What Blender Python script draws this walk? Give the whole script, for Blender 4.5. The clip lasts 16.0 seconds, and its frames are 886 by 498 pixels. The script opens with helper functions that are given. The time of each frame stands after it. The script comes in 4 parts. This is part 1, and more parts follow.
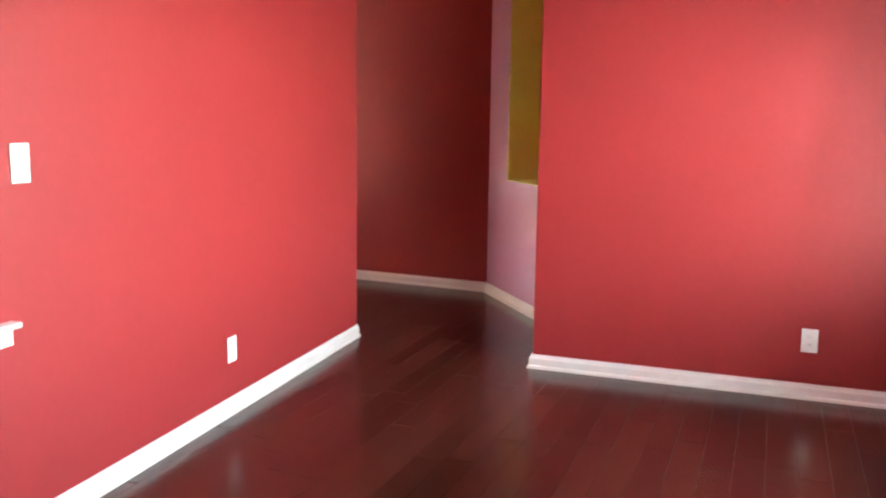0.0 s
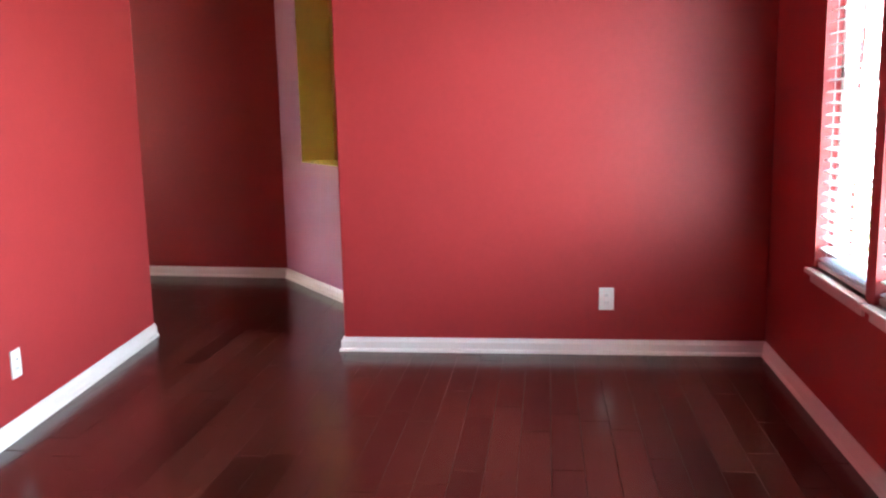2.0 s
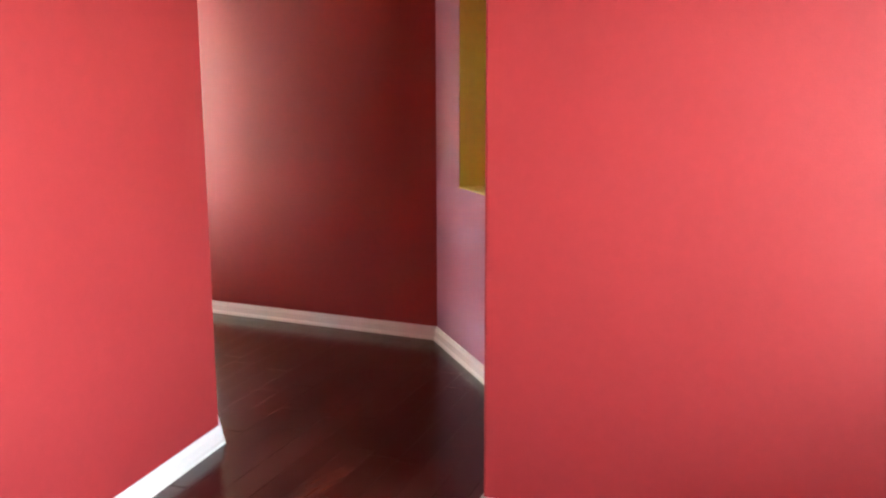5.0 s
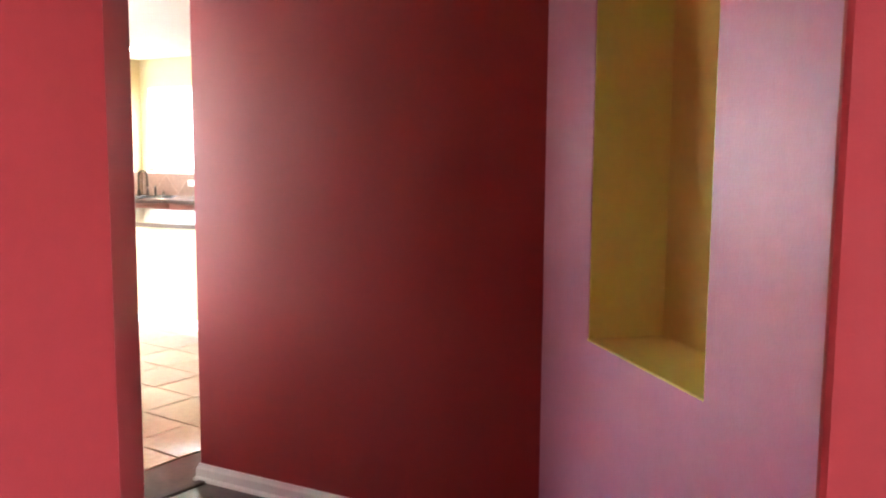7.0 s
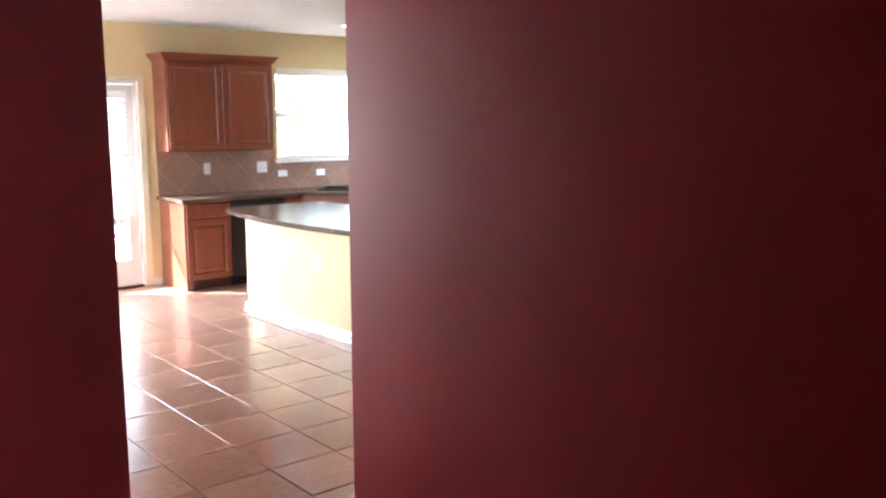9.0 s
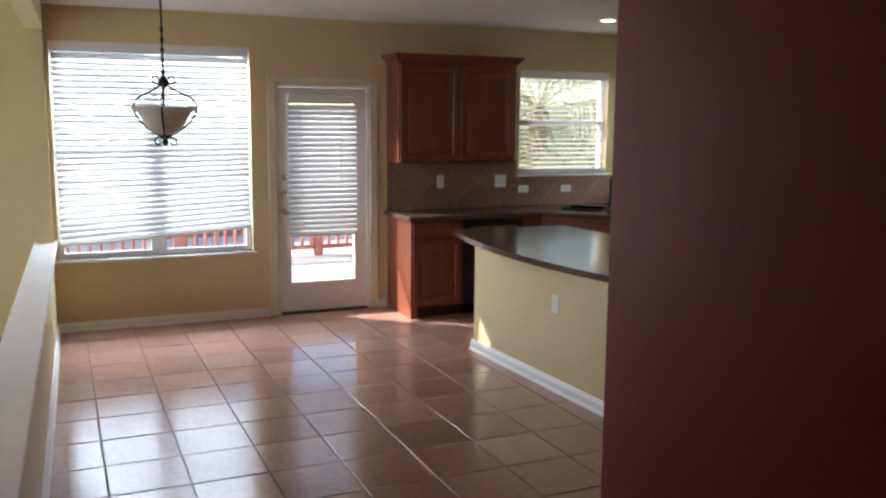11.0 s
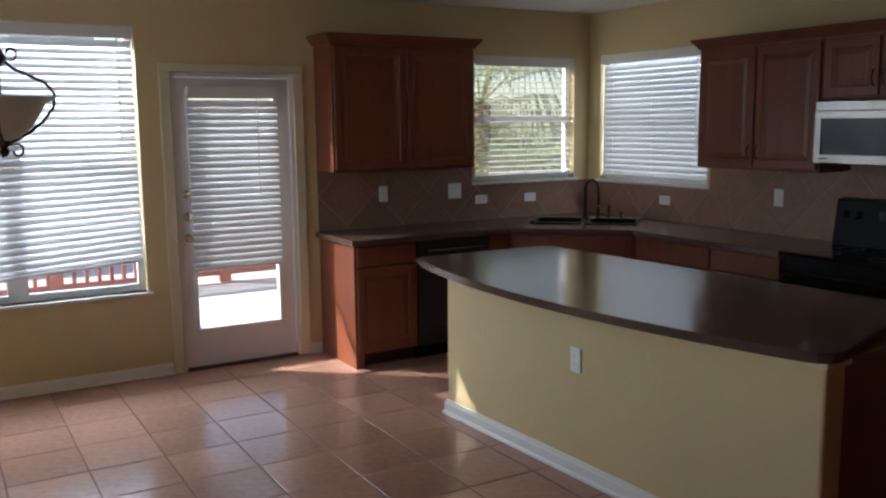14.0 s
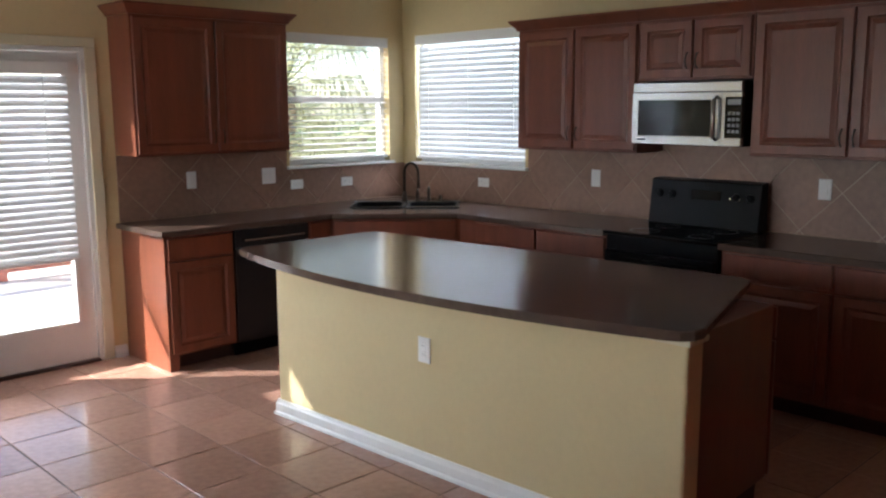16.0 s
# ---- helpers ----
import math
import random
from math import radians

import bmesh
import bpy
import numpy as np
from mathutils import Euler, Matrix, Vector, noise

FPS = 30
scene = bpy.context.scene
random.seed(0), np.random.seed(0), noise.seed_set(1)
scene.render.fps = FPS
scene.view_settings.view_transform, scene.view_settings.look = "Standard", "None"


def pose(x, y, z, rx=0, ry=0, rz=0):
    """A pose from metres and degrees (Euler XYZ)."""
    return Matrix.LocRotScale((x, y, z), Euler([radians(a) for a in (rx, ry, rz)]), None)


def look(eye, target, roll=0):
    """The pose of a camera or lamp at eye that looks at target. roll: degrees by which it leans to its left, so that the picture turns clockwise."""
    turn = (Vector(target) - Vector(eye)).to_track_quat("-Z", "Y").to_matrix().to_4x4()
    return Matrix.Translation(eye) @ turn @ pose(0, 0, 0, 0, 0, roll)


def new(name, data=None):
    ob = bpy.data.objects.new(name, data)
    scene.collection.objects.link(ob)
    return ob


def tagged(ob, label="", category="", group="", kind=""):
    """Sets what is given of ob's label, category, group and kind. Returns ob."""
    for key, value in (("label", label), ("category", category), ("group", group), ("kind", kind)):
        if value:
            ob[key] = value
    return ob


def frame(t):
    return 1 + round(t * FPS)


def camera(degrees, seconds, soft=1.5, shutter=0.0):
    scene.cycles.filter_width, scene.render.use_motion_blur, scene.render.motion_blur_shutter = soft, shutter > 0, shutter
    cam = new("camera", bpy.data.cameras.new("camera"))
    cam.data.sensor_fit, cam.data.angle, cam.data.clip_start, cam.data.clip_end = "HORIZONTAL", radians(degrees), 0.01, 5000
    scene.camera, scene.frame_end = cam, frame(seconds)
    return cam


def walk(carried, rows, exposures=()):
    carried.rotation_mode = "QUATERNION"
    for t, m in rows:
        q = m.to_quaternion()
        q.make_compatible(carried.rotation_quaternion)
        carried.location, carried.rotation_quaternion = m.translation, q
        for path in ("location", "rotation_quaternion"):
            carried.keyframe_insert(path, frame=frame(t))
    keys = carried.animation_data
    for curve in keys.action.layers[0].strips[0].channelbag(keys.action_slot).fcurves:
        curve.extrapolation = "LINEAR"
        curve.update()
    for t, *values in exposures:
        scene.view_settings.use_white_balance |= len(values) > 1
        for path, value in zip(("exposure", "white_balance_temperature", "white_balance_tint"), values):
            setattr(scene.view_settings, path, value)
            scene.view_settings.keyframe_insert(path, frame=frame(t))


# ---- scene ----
cam = camera(53.6, 16.0, soft=2.3)
PATH = [
    (0, (-10.566, -11.561, 1.352), (-8.879, -10.525, 1.067), 0.8),
    (0.5, (-10.566, -11.528, 1.346), (-8.819, -10.602, 1.047), 0.0),
    (1, (-10.584, -11.519, 1.352), (-8.778, -10.719, 1.041), -0.5),
    (1.5, (-10.567, -11.489, 1.336), (-8.72, -10.785, 1.029), -0.6),
    (2, (-10.531, -11.449, 1.336), (-8.652, -10.849, 1.008), -1.2),
    (2.5, (-10.311, -11.485, 1.321), (-8.428, -10.893, 0.998), -1.8),
    (3, (-10.184, -11.415, 1.341), (-8.336, -10.717, 1.027), 0.3),
    (3.5, (-9.836, -11.238, 1.336), (-8.002, -10.488, 1.063), 1.0),
    (4, (-9.519, -11.116, 1.342), (-7.717, -10.303, 1.04), -0.4),
    (4.2, (-9.319, -11.091, 1.335), (-7.56, -10.183, 1.05), -0.3),
    (6.3, (-7.677, -10.02, 1.527), (-6.029, -8.94, 1.189), 0.5),
    (6.4, (-7.594, -9.965, 1.509), (-5.95, -8.869, 1.199), 0.9),
    (6.5, (-7.572, -9.923, 1.514), (-5.923, -8.829, 1.221), 1.4),
    (7, (-7.193, -9.673, 1.532), (-5.556, -8.548, 1.303), 0.4),
    (7.5, (-6.908, -9.478, 1.52), (-5.328, -8.269, 1.314), 0.8),
    (8, (-6.609, -9.295, 1.558), (-5.154, -7.944, 1.318), -0.7),
    (8.5, (-6.309, -8.996, 1.622), (-4.945, -7.558, 1.351), -2.0),
    (9, (-6.049, -8.727, 1.695), (-4.785, -7.206, 1.398), -0.2),
    (9.5, (-5.765, -8.471, 1.737), (-4.694, -6.807, 1.451), 0.1),
    (10, (-5.577, -8.217, 1.774), (-4.671, -6.462, 1.459), 0.9),
    (12.3, (-5.255, -6.844, 1.723), (-4.483, -5.017, 1.468), 0.2),
    (12.5, (-5.244, -6.72, 1.731), (-4.444, -4.906, 1.469), -0.0),
    (13, (-5.25, -6.585, 1.741), (-4.43, -4.784, 1.45), -0.9),
    (13.5, (-5.139, -6.304, 1.758), (-4.284, -4.521, 1.456), -1.5),
    (14, (-5.067, -6.046, 1.702), (-4.061, -4.341, 1.418), -0.6),
    (14.5, (-5.083, -5.871, 1.7), (-3.928, -4.26, 1.44), -0.6),
    (15, (-5.113, -5.783, 1.698), (-3.856, -4.25, 1.44), -1.1),
    (15.5, (-5.114, -5.74, 1.68), (-3.766, -4.289, 1.398), -0.9),
    (16, (-5.111, -5.696, 1.675), (-3.73, -4.286, 1.354), -0.3),
]
EXPOSURES = [(0.0, 5.35, 7300, 10), (0.5, 5.55, 6450, 10), (1.0, 5.5, 6050, 10), (1.5, 5.4, 6050, 10), (2.0, 5.15, 6500, 10), (2.5, 5.1, 7600, 10), (3.0, 5.35, 8300, 10), (3.5, 5.45, 7500, 10), (4.2, 5.6, 6900, 10),
             (6.3, 5.35, 6800, 10), (7.0, 5.15, 6200, 11), (7.5, 4.75, 5900, 11), (8.0, 4.5, 5700, 11), (8.5, 4.2, 5600, 10), (9.0, 4.0, 5700, 10), (9.5, 3.4, 5900, 10), (10.0, 2.65, 6050, 10),
             (10.2, 2.45, 6050, 10), (12.3, 1.07, 6000, 10), (14.0, 1.1, 5950, 11), (14.5, 1.22, 5950, 11), (15.5, 1.9, 5950, 11), (16.0, 2.0, 5950, 11)]
walk(cam, [(t, look(eye, target, roll)) for t, eye, target, roll in PATH], EXPOSURES)

# ---- light ----
SUN_DIR = Vector((0.80, -0.70, -0.72)).normalized()
world = bpy.data.worlds.new("world")
scene.world = world
world.use_nodes = True
wn = world.node_tree
sky = wn.nodes.new("ShaderNodeTexSky")
sky.sky_type = "NISHITA"
sky.sun_disc = False
sky.sun_elevation = math.asin(-SUN_DIR.z)
sky.sun_rotation = math.atan2(-SUN_DIR.x, -SUN_DIR.y)
wn.links.new(sky.outputs[0], wn.nodes["Background"].inputs[0])
wn.nodes["Background"].inputs[1].default_value = 0.12
sun = new("sun", bpy.data.lights.new("sun", "SUN"))
sun.data.energy, sun.data.angle, sun.data.color = 5.0, radians(0.5), (1.0, 0.95, 0.87)
sun.matrix_world = look((0, 0, 10), Vector((0, 0, 10)) + SUN_DIR)


def window_light(name, center, direction, width, height, watts):
    """Sky light that enters through a window's opening."""
    lamp = new(name, bpy.data.lights.new(name, "AREA"))
    lamp.data.shape, lamp.data.size, lamp.data.size_y, lamp.data.energy = "RECTANGLE", width, height, watts
    lamp.data.color = (0.82, 0.91, 1.0)
    lamp.matrix_world = look(center, Vector(center) + Vector(direction))
    return lamp


# ---- materials ----
def material(name, color, rough=0.5, metal=0.0, grain=0.0, grain_scale=40.0, bump=0.0, bump_scale=200.0, specular=0.5, vary=0.0, stretch=None):
    """Plain procedural surface: two scales of colour variation and a fine relief."""
    m = bpy.data.materials.new(name)
    m.use_nodes = True
    nt = m.node_tree
    bsdf = nt.nodes["Principled BSDF"]
    bsdf.inputs["Roughness"].default_value = rough
    bsdf.inputs["Metallic"].default_value = metal
    bsdf.inputs["Specular IOR Level"].default_value = specular
    coord = nt.nodes.new("ShaderNodeTexCoord")
    mapping = nt.nodes.new("ShaderNodeMapping")
    nt.links.new(coord.outputs["Object"], mapping.inputs["Vector"])
    if stretch:
        mapping.inputs["Scale"].default_value = stretch
    rgb = nt.nodes.new("ShaderNodeHueSaturation")
    rgb.inputs["Color"].default_value = (*color, 1)
    if grain:
        big = nt.nodes.new("ShaderNodeTexNoise")
        big.inputs["Scale"].default_value = grain_scale * 0.08
        big.inputs["Detail"].default_value = 4
        small = nt.nodes.new("ShaderNodeTexNoise")
        small.inputs["Scale"].default_value = grain_scale
        small.inputs["Detail"].default_value = 6
        mix = nt.nodes.new("ShaderNodeMath")
        mix.operation = "ADD"
        nt.links.new(mapping.outputs[0], big.inputs["Vector"])
        nt.links.new(mapping.outputs[0], small.inputs["Vector"])
        nt.links.new(big.outputs["Fac"], mix.inputs[0])
        nt.links.new(small.outputs["Fac"], mix.inputs[1])
        rng = nt.nodes.new("ShaderNodeMapRange")
        rng.inputs["From Min"].default_value = 0.6
        rng.inputs["From Max"].default_value = 1.4
        rng.inputs["To Min"].default_value = 1 - grain
        rng.inputs["To Max"].default_value = 1 + grain
        nt.links.new(mix.outputs[0], rng.inputs["Value"])
        val = rng.outputs[0]
        if vary:
            info = nt.nodes.new("ShaderNodeObjectInfo")
            r2 = nt.nodes.new("ShaderNodeMapRange")
            r2.inputs["To Min"].default_value = 1 - vary
            r2.inputs["To Max"].default_value = 1 + vary
            nt.links.new(info.outputs["Random"], r2.inputs["Value"])
            mul = nt.nodes.new("ShaderNodeMath")
            mul.operation = "MULTIPLY"
            nt.links.new(val, mul.inputs[0])
            nt.links.new(r2.outputs[0], mul.inputs[1])
            val = mul.outputs[0]
        nt.links.new(val, rgb.inputs["Value"])
    nt.links.new(rgb.outputs[0], bsdf.inputs["Base Color"])
    if bump:
        tex = nt.nodes.new("ShaderNodeTexNoise")
        tex.inputs["Scale"].default_value = bump_scale
        tex.inputs["Detail"].default_value = 3
        nt.links.new(mapping.outputs[0], tex.inputs["Vector"])
        b = nt.nodes.new("ShaderNodeBump")
        b.inputs["Strength"].default_value = bump
        b.inputs["Distance"].default_value = 0.004
        nt.links.new(tex.outputs["Fac"], b.inputs["Height"])
        nt.links.new(b.outputs[0], bsdf.inputs["Normal"])
    return m


def glow(name, color, strength):
    m = bpy.data.materials.new(name)
    m.use_nodes = True
    bsdf = m.node_tree.nodes["Principled BSDF"]
    bsdf.inputs["Base Color"].default_value = (*color, 1)
    bsdf.inputs["Emission Color"].default_value = (*color, 1)
    bsdf.inputs["Emission Strength"].default_value = strength
    return m


def glass_material(name):
    m = bpy.data.materials.new(name)
    m.use_nodes = True
    bsdf = m.node_tree.nodes["Principled BSDF"]
    bsdf.inputs["Transmission Weight"].default_value = 1.0
    bsdf.inputs["Roughness"].default_value = 0.0
    bsdf.inputs["IOR"].default_value = 1.05
    return m


RED_PAINT = material("red_paint", (0.35, 0.029, 0.031), 0.48, grain=0.06, grain_scale=30, bump=0.12, bump_scale=160)
PINK = material("mauve_paint", (0.45, 0.16, 0.28), 0.36, grain=0.06, grain_scale=30, bump=0.25, bump_scale=140)
MUSTARD = material("mustard_paint", (0.76, 0.70, 0.20), 0.55, grain=0.05, grain_scale=30, bump=0.12, bump_scale=160)
YELLOW = material("pale_yellow_paint", (0.64, 0.515, 0.28), 0.55, grain=0.04, grain_scale=30, bump=0.12, bump_scale=160)
WHITE = material("white_gloss_paint", (0.78, 0.77, 0.74), 0.35, grain=0.03)
CEIL = material("ceiling_paint", (0.72, 0.70, 0.64), 0.9, grain=0.04, bump=0.4, bump_scale=90)
PLASTIC = material("white_plastic", (0.8, 0.8, 0.78), 0.35, grain=0.02)
SLOT = material("dark_slot", (0.03, 0.03, 0.03), 0.6)
PLANK = material("cherry_plank", (0.060, 0.016, 0.011), 0.2, grain=0.45, grain_scale=22, vary=0.45, stretch=(0.35, 6, 6), bump=0.05, bump_scale=40)
GAP = material("plank_joint", (0.025, 0.010, 0.008), 0.6, grain=0.2)
TILE = material("terracotta_tile", (0.39, 0.22, 0.155), 0.16, grain=0.22, grain_scale=28, vary=0.12, bump=0.08, bump_scale=60)
GROUT = material("tile_grout", (0.12, 0.08, 0.06), 0.9, grain=0.2)
WOOD = material("cherry_cabinet_wood", (0.175, 0.050, 0.024), 0.36, grain=0.22, grain_scale=26, stretch=(6, 6, 0.5), bump=0.06, bump_scale=60)
# dark wood for strip and threshold; on cabinets its colour puts in recess shade
DARKWOOD_SHADE = material("dark_wood_recess_shade", (0.05, 0.02, 0.012), 0.6, grain=0.15)
COUNTER = material("brown_laminate", (0.092, 0.060, 0.046), 0.18, grain=0.25, grain_scale=300)
SPLASH = material("backsplash_tile", (0.27, 0.155, 0.105), 0.45, grain=0.25, grain_scale=25, vary=0.1, bump=0.1, bump_scale=50)
SPLASH_JOINT = material("backsplash_grout", (0.45, 0.33, 0.24), 0.9, grain=0.1)
STEEL = material("brushed_steel", (0.37, 0.355, 0.33), 0.26, metal=1.0, grain=0.08, grain_scale=60, stretch=(1, 1, 20))
BLACK = material("black_enamel", (0.009, 0.009, 0.010), 0.30, grain=0.05, specular=0.06)
BLACKGLASS = material("black_glass", (0.008, 0.008, 0.008), 0.06, specular=0.3)
BRONZE = material("dark_bronze", (0.05, 0.035, 0.025), 0.35, metal=0.8, grain=0.1)
BRASS = material("aged_brass", (0.38, 0.32, 0.22), 0.38, metal=1.0, grain=0.1)
BLIND = material("white_blind_slat", (0.78, 0.78, 0.76), 0.5, grain=0.02)
FROST = material("frosted_glass_bowl", (0.80, 0.78, 0.72), 0.4, grain=0.05)
VINYL = material("white_vinyl", (0.8, 0.8, 0.78), 0.4, grain=0.02)
GLASS = glass_material("window_glass")


def translucent(m, amount, color):
    """Lets part of the light shine through a thin surface."""
    nt = m.node_tree
    tr = nt.nodes.new("ShaderNodeBsdfTranslucent")
    tr.inputs["Color"].default_value = (*color, 1)
    mx = nt.nodes.new("ShaderNodeMixShader")
    mx.inputs[0].default_value = amount
    nt.links.new(nt.nodes["Principled BSDF"].outputs[0], mx.inputs[1])
    nt.links.new(tr.outputs[0], mx.inputs[2])
    nt.links.new(mx.outputs[0], nt.nodes["Material Output"].inputs["Surface"])


translucent(FROST, 0.5, (0.8, 0.76, 0.68))
LAMP = glow("lamp_glow", (1.0, 0.72, 0.35), 6.0)
CREAM = material("cream_paint", (0.66, 0.60, 0.42), 0.45, grain=0.03)
CHARCOAL = material("dark_grey_appliance_front", (0.035, 0.033, 0.034), 0.32, metal=0.3, grain=0.08)
GREY = material("grey_print", (0.25, 0.25, 0.25), 0.5)
BOARD = material("weathered_board", (0.42, 0.33, 0.24), 0.85, grain=0.25, grain_scale=20, vary=0.2, stretch=(6, 6, 0.6))
ROOF = material("roof_shingle", (0.16, 0.13, 0.12), 0.9, grain=0.25, grain_scale=12)
SLATS = material("translucent_slat", (0.68, 0.68, 0.68), 0.5, grain=0.02)
DECK = material("sunlit_concrete", (0.72, 0.68, 0.63), 0.9, grain=0.12, grain_scale=20)
RAIL = material("red_stained_rail", (0.42, 0.17, 0.14), 0.7, grain=0.15)
GRASS = material("lawn", (0.07, 0.12, 0.03), 0.9, grain=0.3, grain_scale=30)
LEAF = material("palm_leaf", (0.33, 0.34, 0.20), 0.5, grain=0.4, grain_scale=20)
BARK = material("palm_bark", (0.28, 0.21, 0.14), 0.9, grain=0.3, grain_scale=30)
translucent(SLATS, 0.13, (0.8, 0.8, 0.78))
translucent(LEAF, 0.45, (0.60, 0.60, 0.38))
STUCCO = material("neighbour_wall", (0.80, 0.79, 0.78), 0.9, grain=0.06, grain_scale=10)


# ---- mesh helpers ----
def box(bm, x0, x1, y0, y1, z0, z1, bevel=0.0):
    vs = [bm.verts.new(p) for p in ((x0, y0, z0), (x1, y0, z0), (x1, y1, z0), (x0, y1, z0), (x0, y0, z1), (x1, y0, z1), (x1, y1, z1), (x0, y1, z1))]
    fs = [bm.faces.new([vs[i] for i in f]) for f in ((3, 2, 1, 0), (4, 5, 6, 7), (0, 1, 5, 4), (1, 2, 6, 5), (2, 3, 7, 6), (3, 0, 4, 7))]
    if bevel:
        bmesh.ops.bevel(bm, geom=list({e for f in fs for e in f.edges}), offset=bevel, segments=2, profile=0.5, affect="EDGES")
    return bm


def cube(x0, x1, y0, y1, z0, z1, bevel=0.0):
    return box(bmesh.new(), min(x0, x1), max(x0, x1), min(y0, y1), max(y0, y1), min(z0, z1), max(z0, z1), bevel)


def part(name, bm, mat, parent=None, label="", smooth=False):
    me = bpy.data.meshes.new(name)
    bmesh.ops.recalc_face_normals(bm, faces=bm.faces)
    bm.to_mesh(me)
    bm.free()
    me.materials.append(mat)
    if smooth:
        for p in me.polygons:
            p.use_smooth = True
    ob = new(name, me)
    if parent:
        ob.parent = parent
    if label:
        ob["label"] = label
    return ob


def thing(name, label, category, group="", at=(0, 0, 0), turn=0.0):
    ob = new(name)
    ob.matrix_basis = pose(*at, 0, 0, turn)
    return tagged(ob, label, category, group)


def structure(name, bm, mat, label, category="wall"):
    return tagged(part(name, bm, mat), label, category, kind="structure")


def prism(points, z0, z1):
    """An upright solid on a plan outline."""
    bm = bmesh.new()
    low = [bm.verts.new((x, y, z0)) for x, y in points]
    high = [bm.verts.new((x, y, z1)) for x, y in points]
    n = len(points)
    bm.faces.new(low[::-1])
    bm.faces.new(high)
    for i in range(n):
        bm.faces.new((low[i], low[(i + 1) % n], high[(i + 1) % n], high[i]))
    return bm


def lathe(bm, profile, center=(0, 0), segments=24):
    """A turned body from (radius, z) pairs."""
    rings = []
    for r, z in profile:
        rings.append([bm.verts.new((center[0] + r * math.cos(2 * math.pi * i / segments), center[1] + r * math.sin(2 * math.pi * i / segments), z)) for i in range(segments)])
    for a, b in zip(rings, rings[1:]):
        for i in range(segments):
            bm.faces.new((a[i], a[(i + 1) % segments], b[(i + 1) % segments], b[i]))
    bm.faces.new(rings[0][::-1])
    bm.faces.new(rings[-1])
    return bm


def tube(bm, points, radius, segments=8):
    """A round bar along a line of points."""
    pts = [Vector(p) for p in points]
    rings = []
    side = None
    for i, p in enumerate(pts):
        d = (pts[min(i + 1, len(pts) - 1)] - pts[max(i - 1, 0)]).normalized()
        if side is None:
            side = d.orthogonal().normalized()
        side = (side - d * side.dot(d)).normalized()
        up = d.cross(side)
        r = radius[i] if isinstance(radius, (list, tuple)) else radius
        rings.append([bm.verts.new(p + (side * math.cos(2 * math.pi * k / segments) + up * math.sin(2 * math.pi * k / segments)) * r) for k in range(segments)])
    for a, b in zip(rings, rings[1:]):
        for k in range(segments):
            bm.faces.new((a[k], a[(k + 1) % segments], b[(k + 1) % segments], b[k]))
    bm.faces.new(rings[0][::-1])
    bm.faces.new(rings[-1])
    return bm


def wall_with_holes(along, u0, u1, face, back, z0, z1, holes):
    """A wall along x or y between u0 and u1, from face to back, with rectangular openings (u0, u1, z0, z1)."""
    bm = bmesh.new()
    us = sorted({u0, u1, *[h[0] for h in holes], *[h[1] for h in holes]})
    zs = sorted({z0, z1, *[h[2] for h in holes], *[h[3] for h in holes]})
    a, b = min(face, back), max(face, back)
    cache = {}

    def vert(u, w, z):
        key = (round(u, 5), round(w, 5), round(z, 5))
        if key not in cache:
            cache[key] = bm.verts.new((u, w, z) if along == "x" else (w, u, z))
        return cache[key]

    solid = {}
    for i in range(len(us) - 1):
        for j in range(len(zs) - 1):
            cu, cz = (us[i] + us[i + 1]) / 2, (zs[j] + zs[j + 1]) / 2
            solid[i, j] = not any(h[0] < cu < h[1] and h[2] < cz < h[3] for h in holes)
    for (i, j), s in solid.items():
        if not s:
            continue
        p, q, r, t = us[i], us[i + 1], zs[j], zs[j + 1]
        bm.faces.new((vert(p, a, r), vert(q, a, r), vert(q, a, t), vert(p, a, t)))
        bm.faces.new((vert(p, b, r), vert(p, b, t), vert(q, b, t), vert(q, b, r)))
        for (di, dj), (s0, s1) in (((-1, 0), ((p, r), (p, t))), ((1, 0), ((q, r), (q, t))), ((0, -1), ((p, r), (q, r))), ((0, 1), ((p, t), (q, t)))):
            if not solid.get((i + di, j + dj), False):
                bm.faces.new((vert(s0[0], a, s0[1]), vert(s1[0], a, s1[1]), vert(s1[0], b, s1[1]), vert(s0[0], b, s0[1])))
    return bm

# ---- structure ----
H = 2.62
SEAM = -6.57
BIG = (-5.39, -3.82, 0.595, 2.34)
DOOR = (-3.612, -2.732, -0.02, 2.06)
WINB = (-1.19, -0.162, 1.222, 2.235)
WINC = (-1.375, -0.150, 1.212, 2.255)
RED = RED_PAINT
RM = pose(-6.264, -9.526, 0, 0, 0, 10.86)   # the red room's own axes


LM = pose(-6.210, -8.251, 0, 0, 0, 15.44)   # the red room's left wall, from its free end


def red(bm):
    bm.transform(RM)
    return bm


def rw(u, v, z=0.0):
    return RM @ Vector((u, v, z))


RW_U, WW_V, LW_V = 0.04, -2.217, 1.242
SB, DG, DK = Vector((-5.64, -7.544)), Vector((-4.42, -8.205)), Vector((-4.598, -6.543))
# the last, widest window is unseen, added to light the room from behind
RWIN = [(-1.33, -0.72, 0.61, 2.2), (-2.03, -1.42, 0.61, 2.2), (-4.3, -3.0, 0.61, 2.2)]

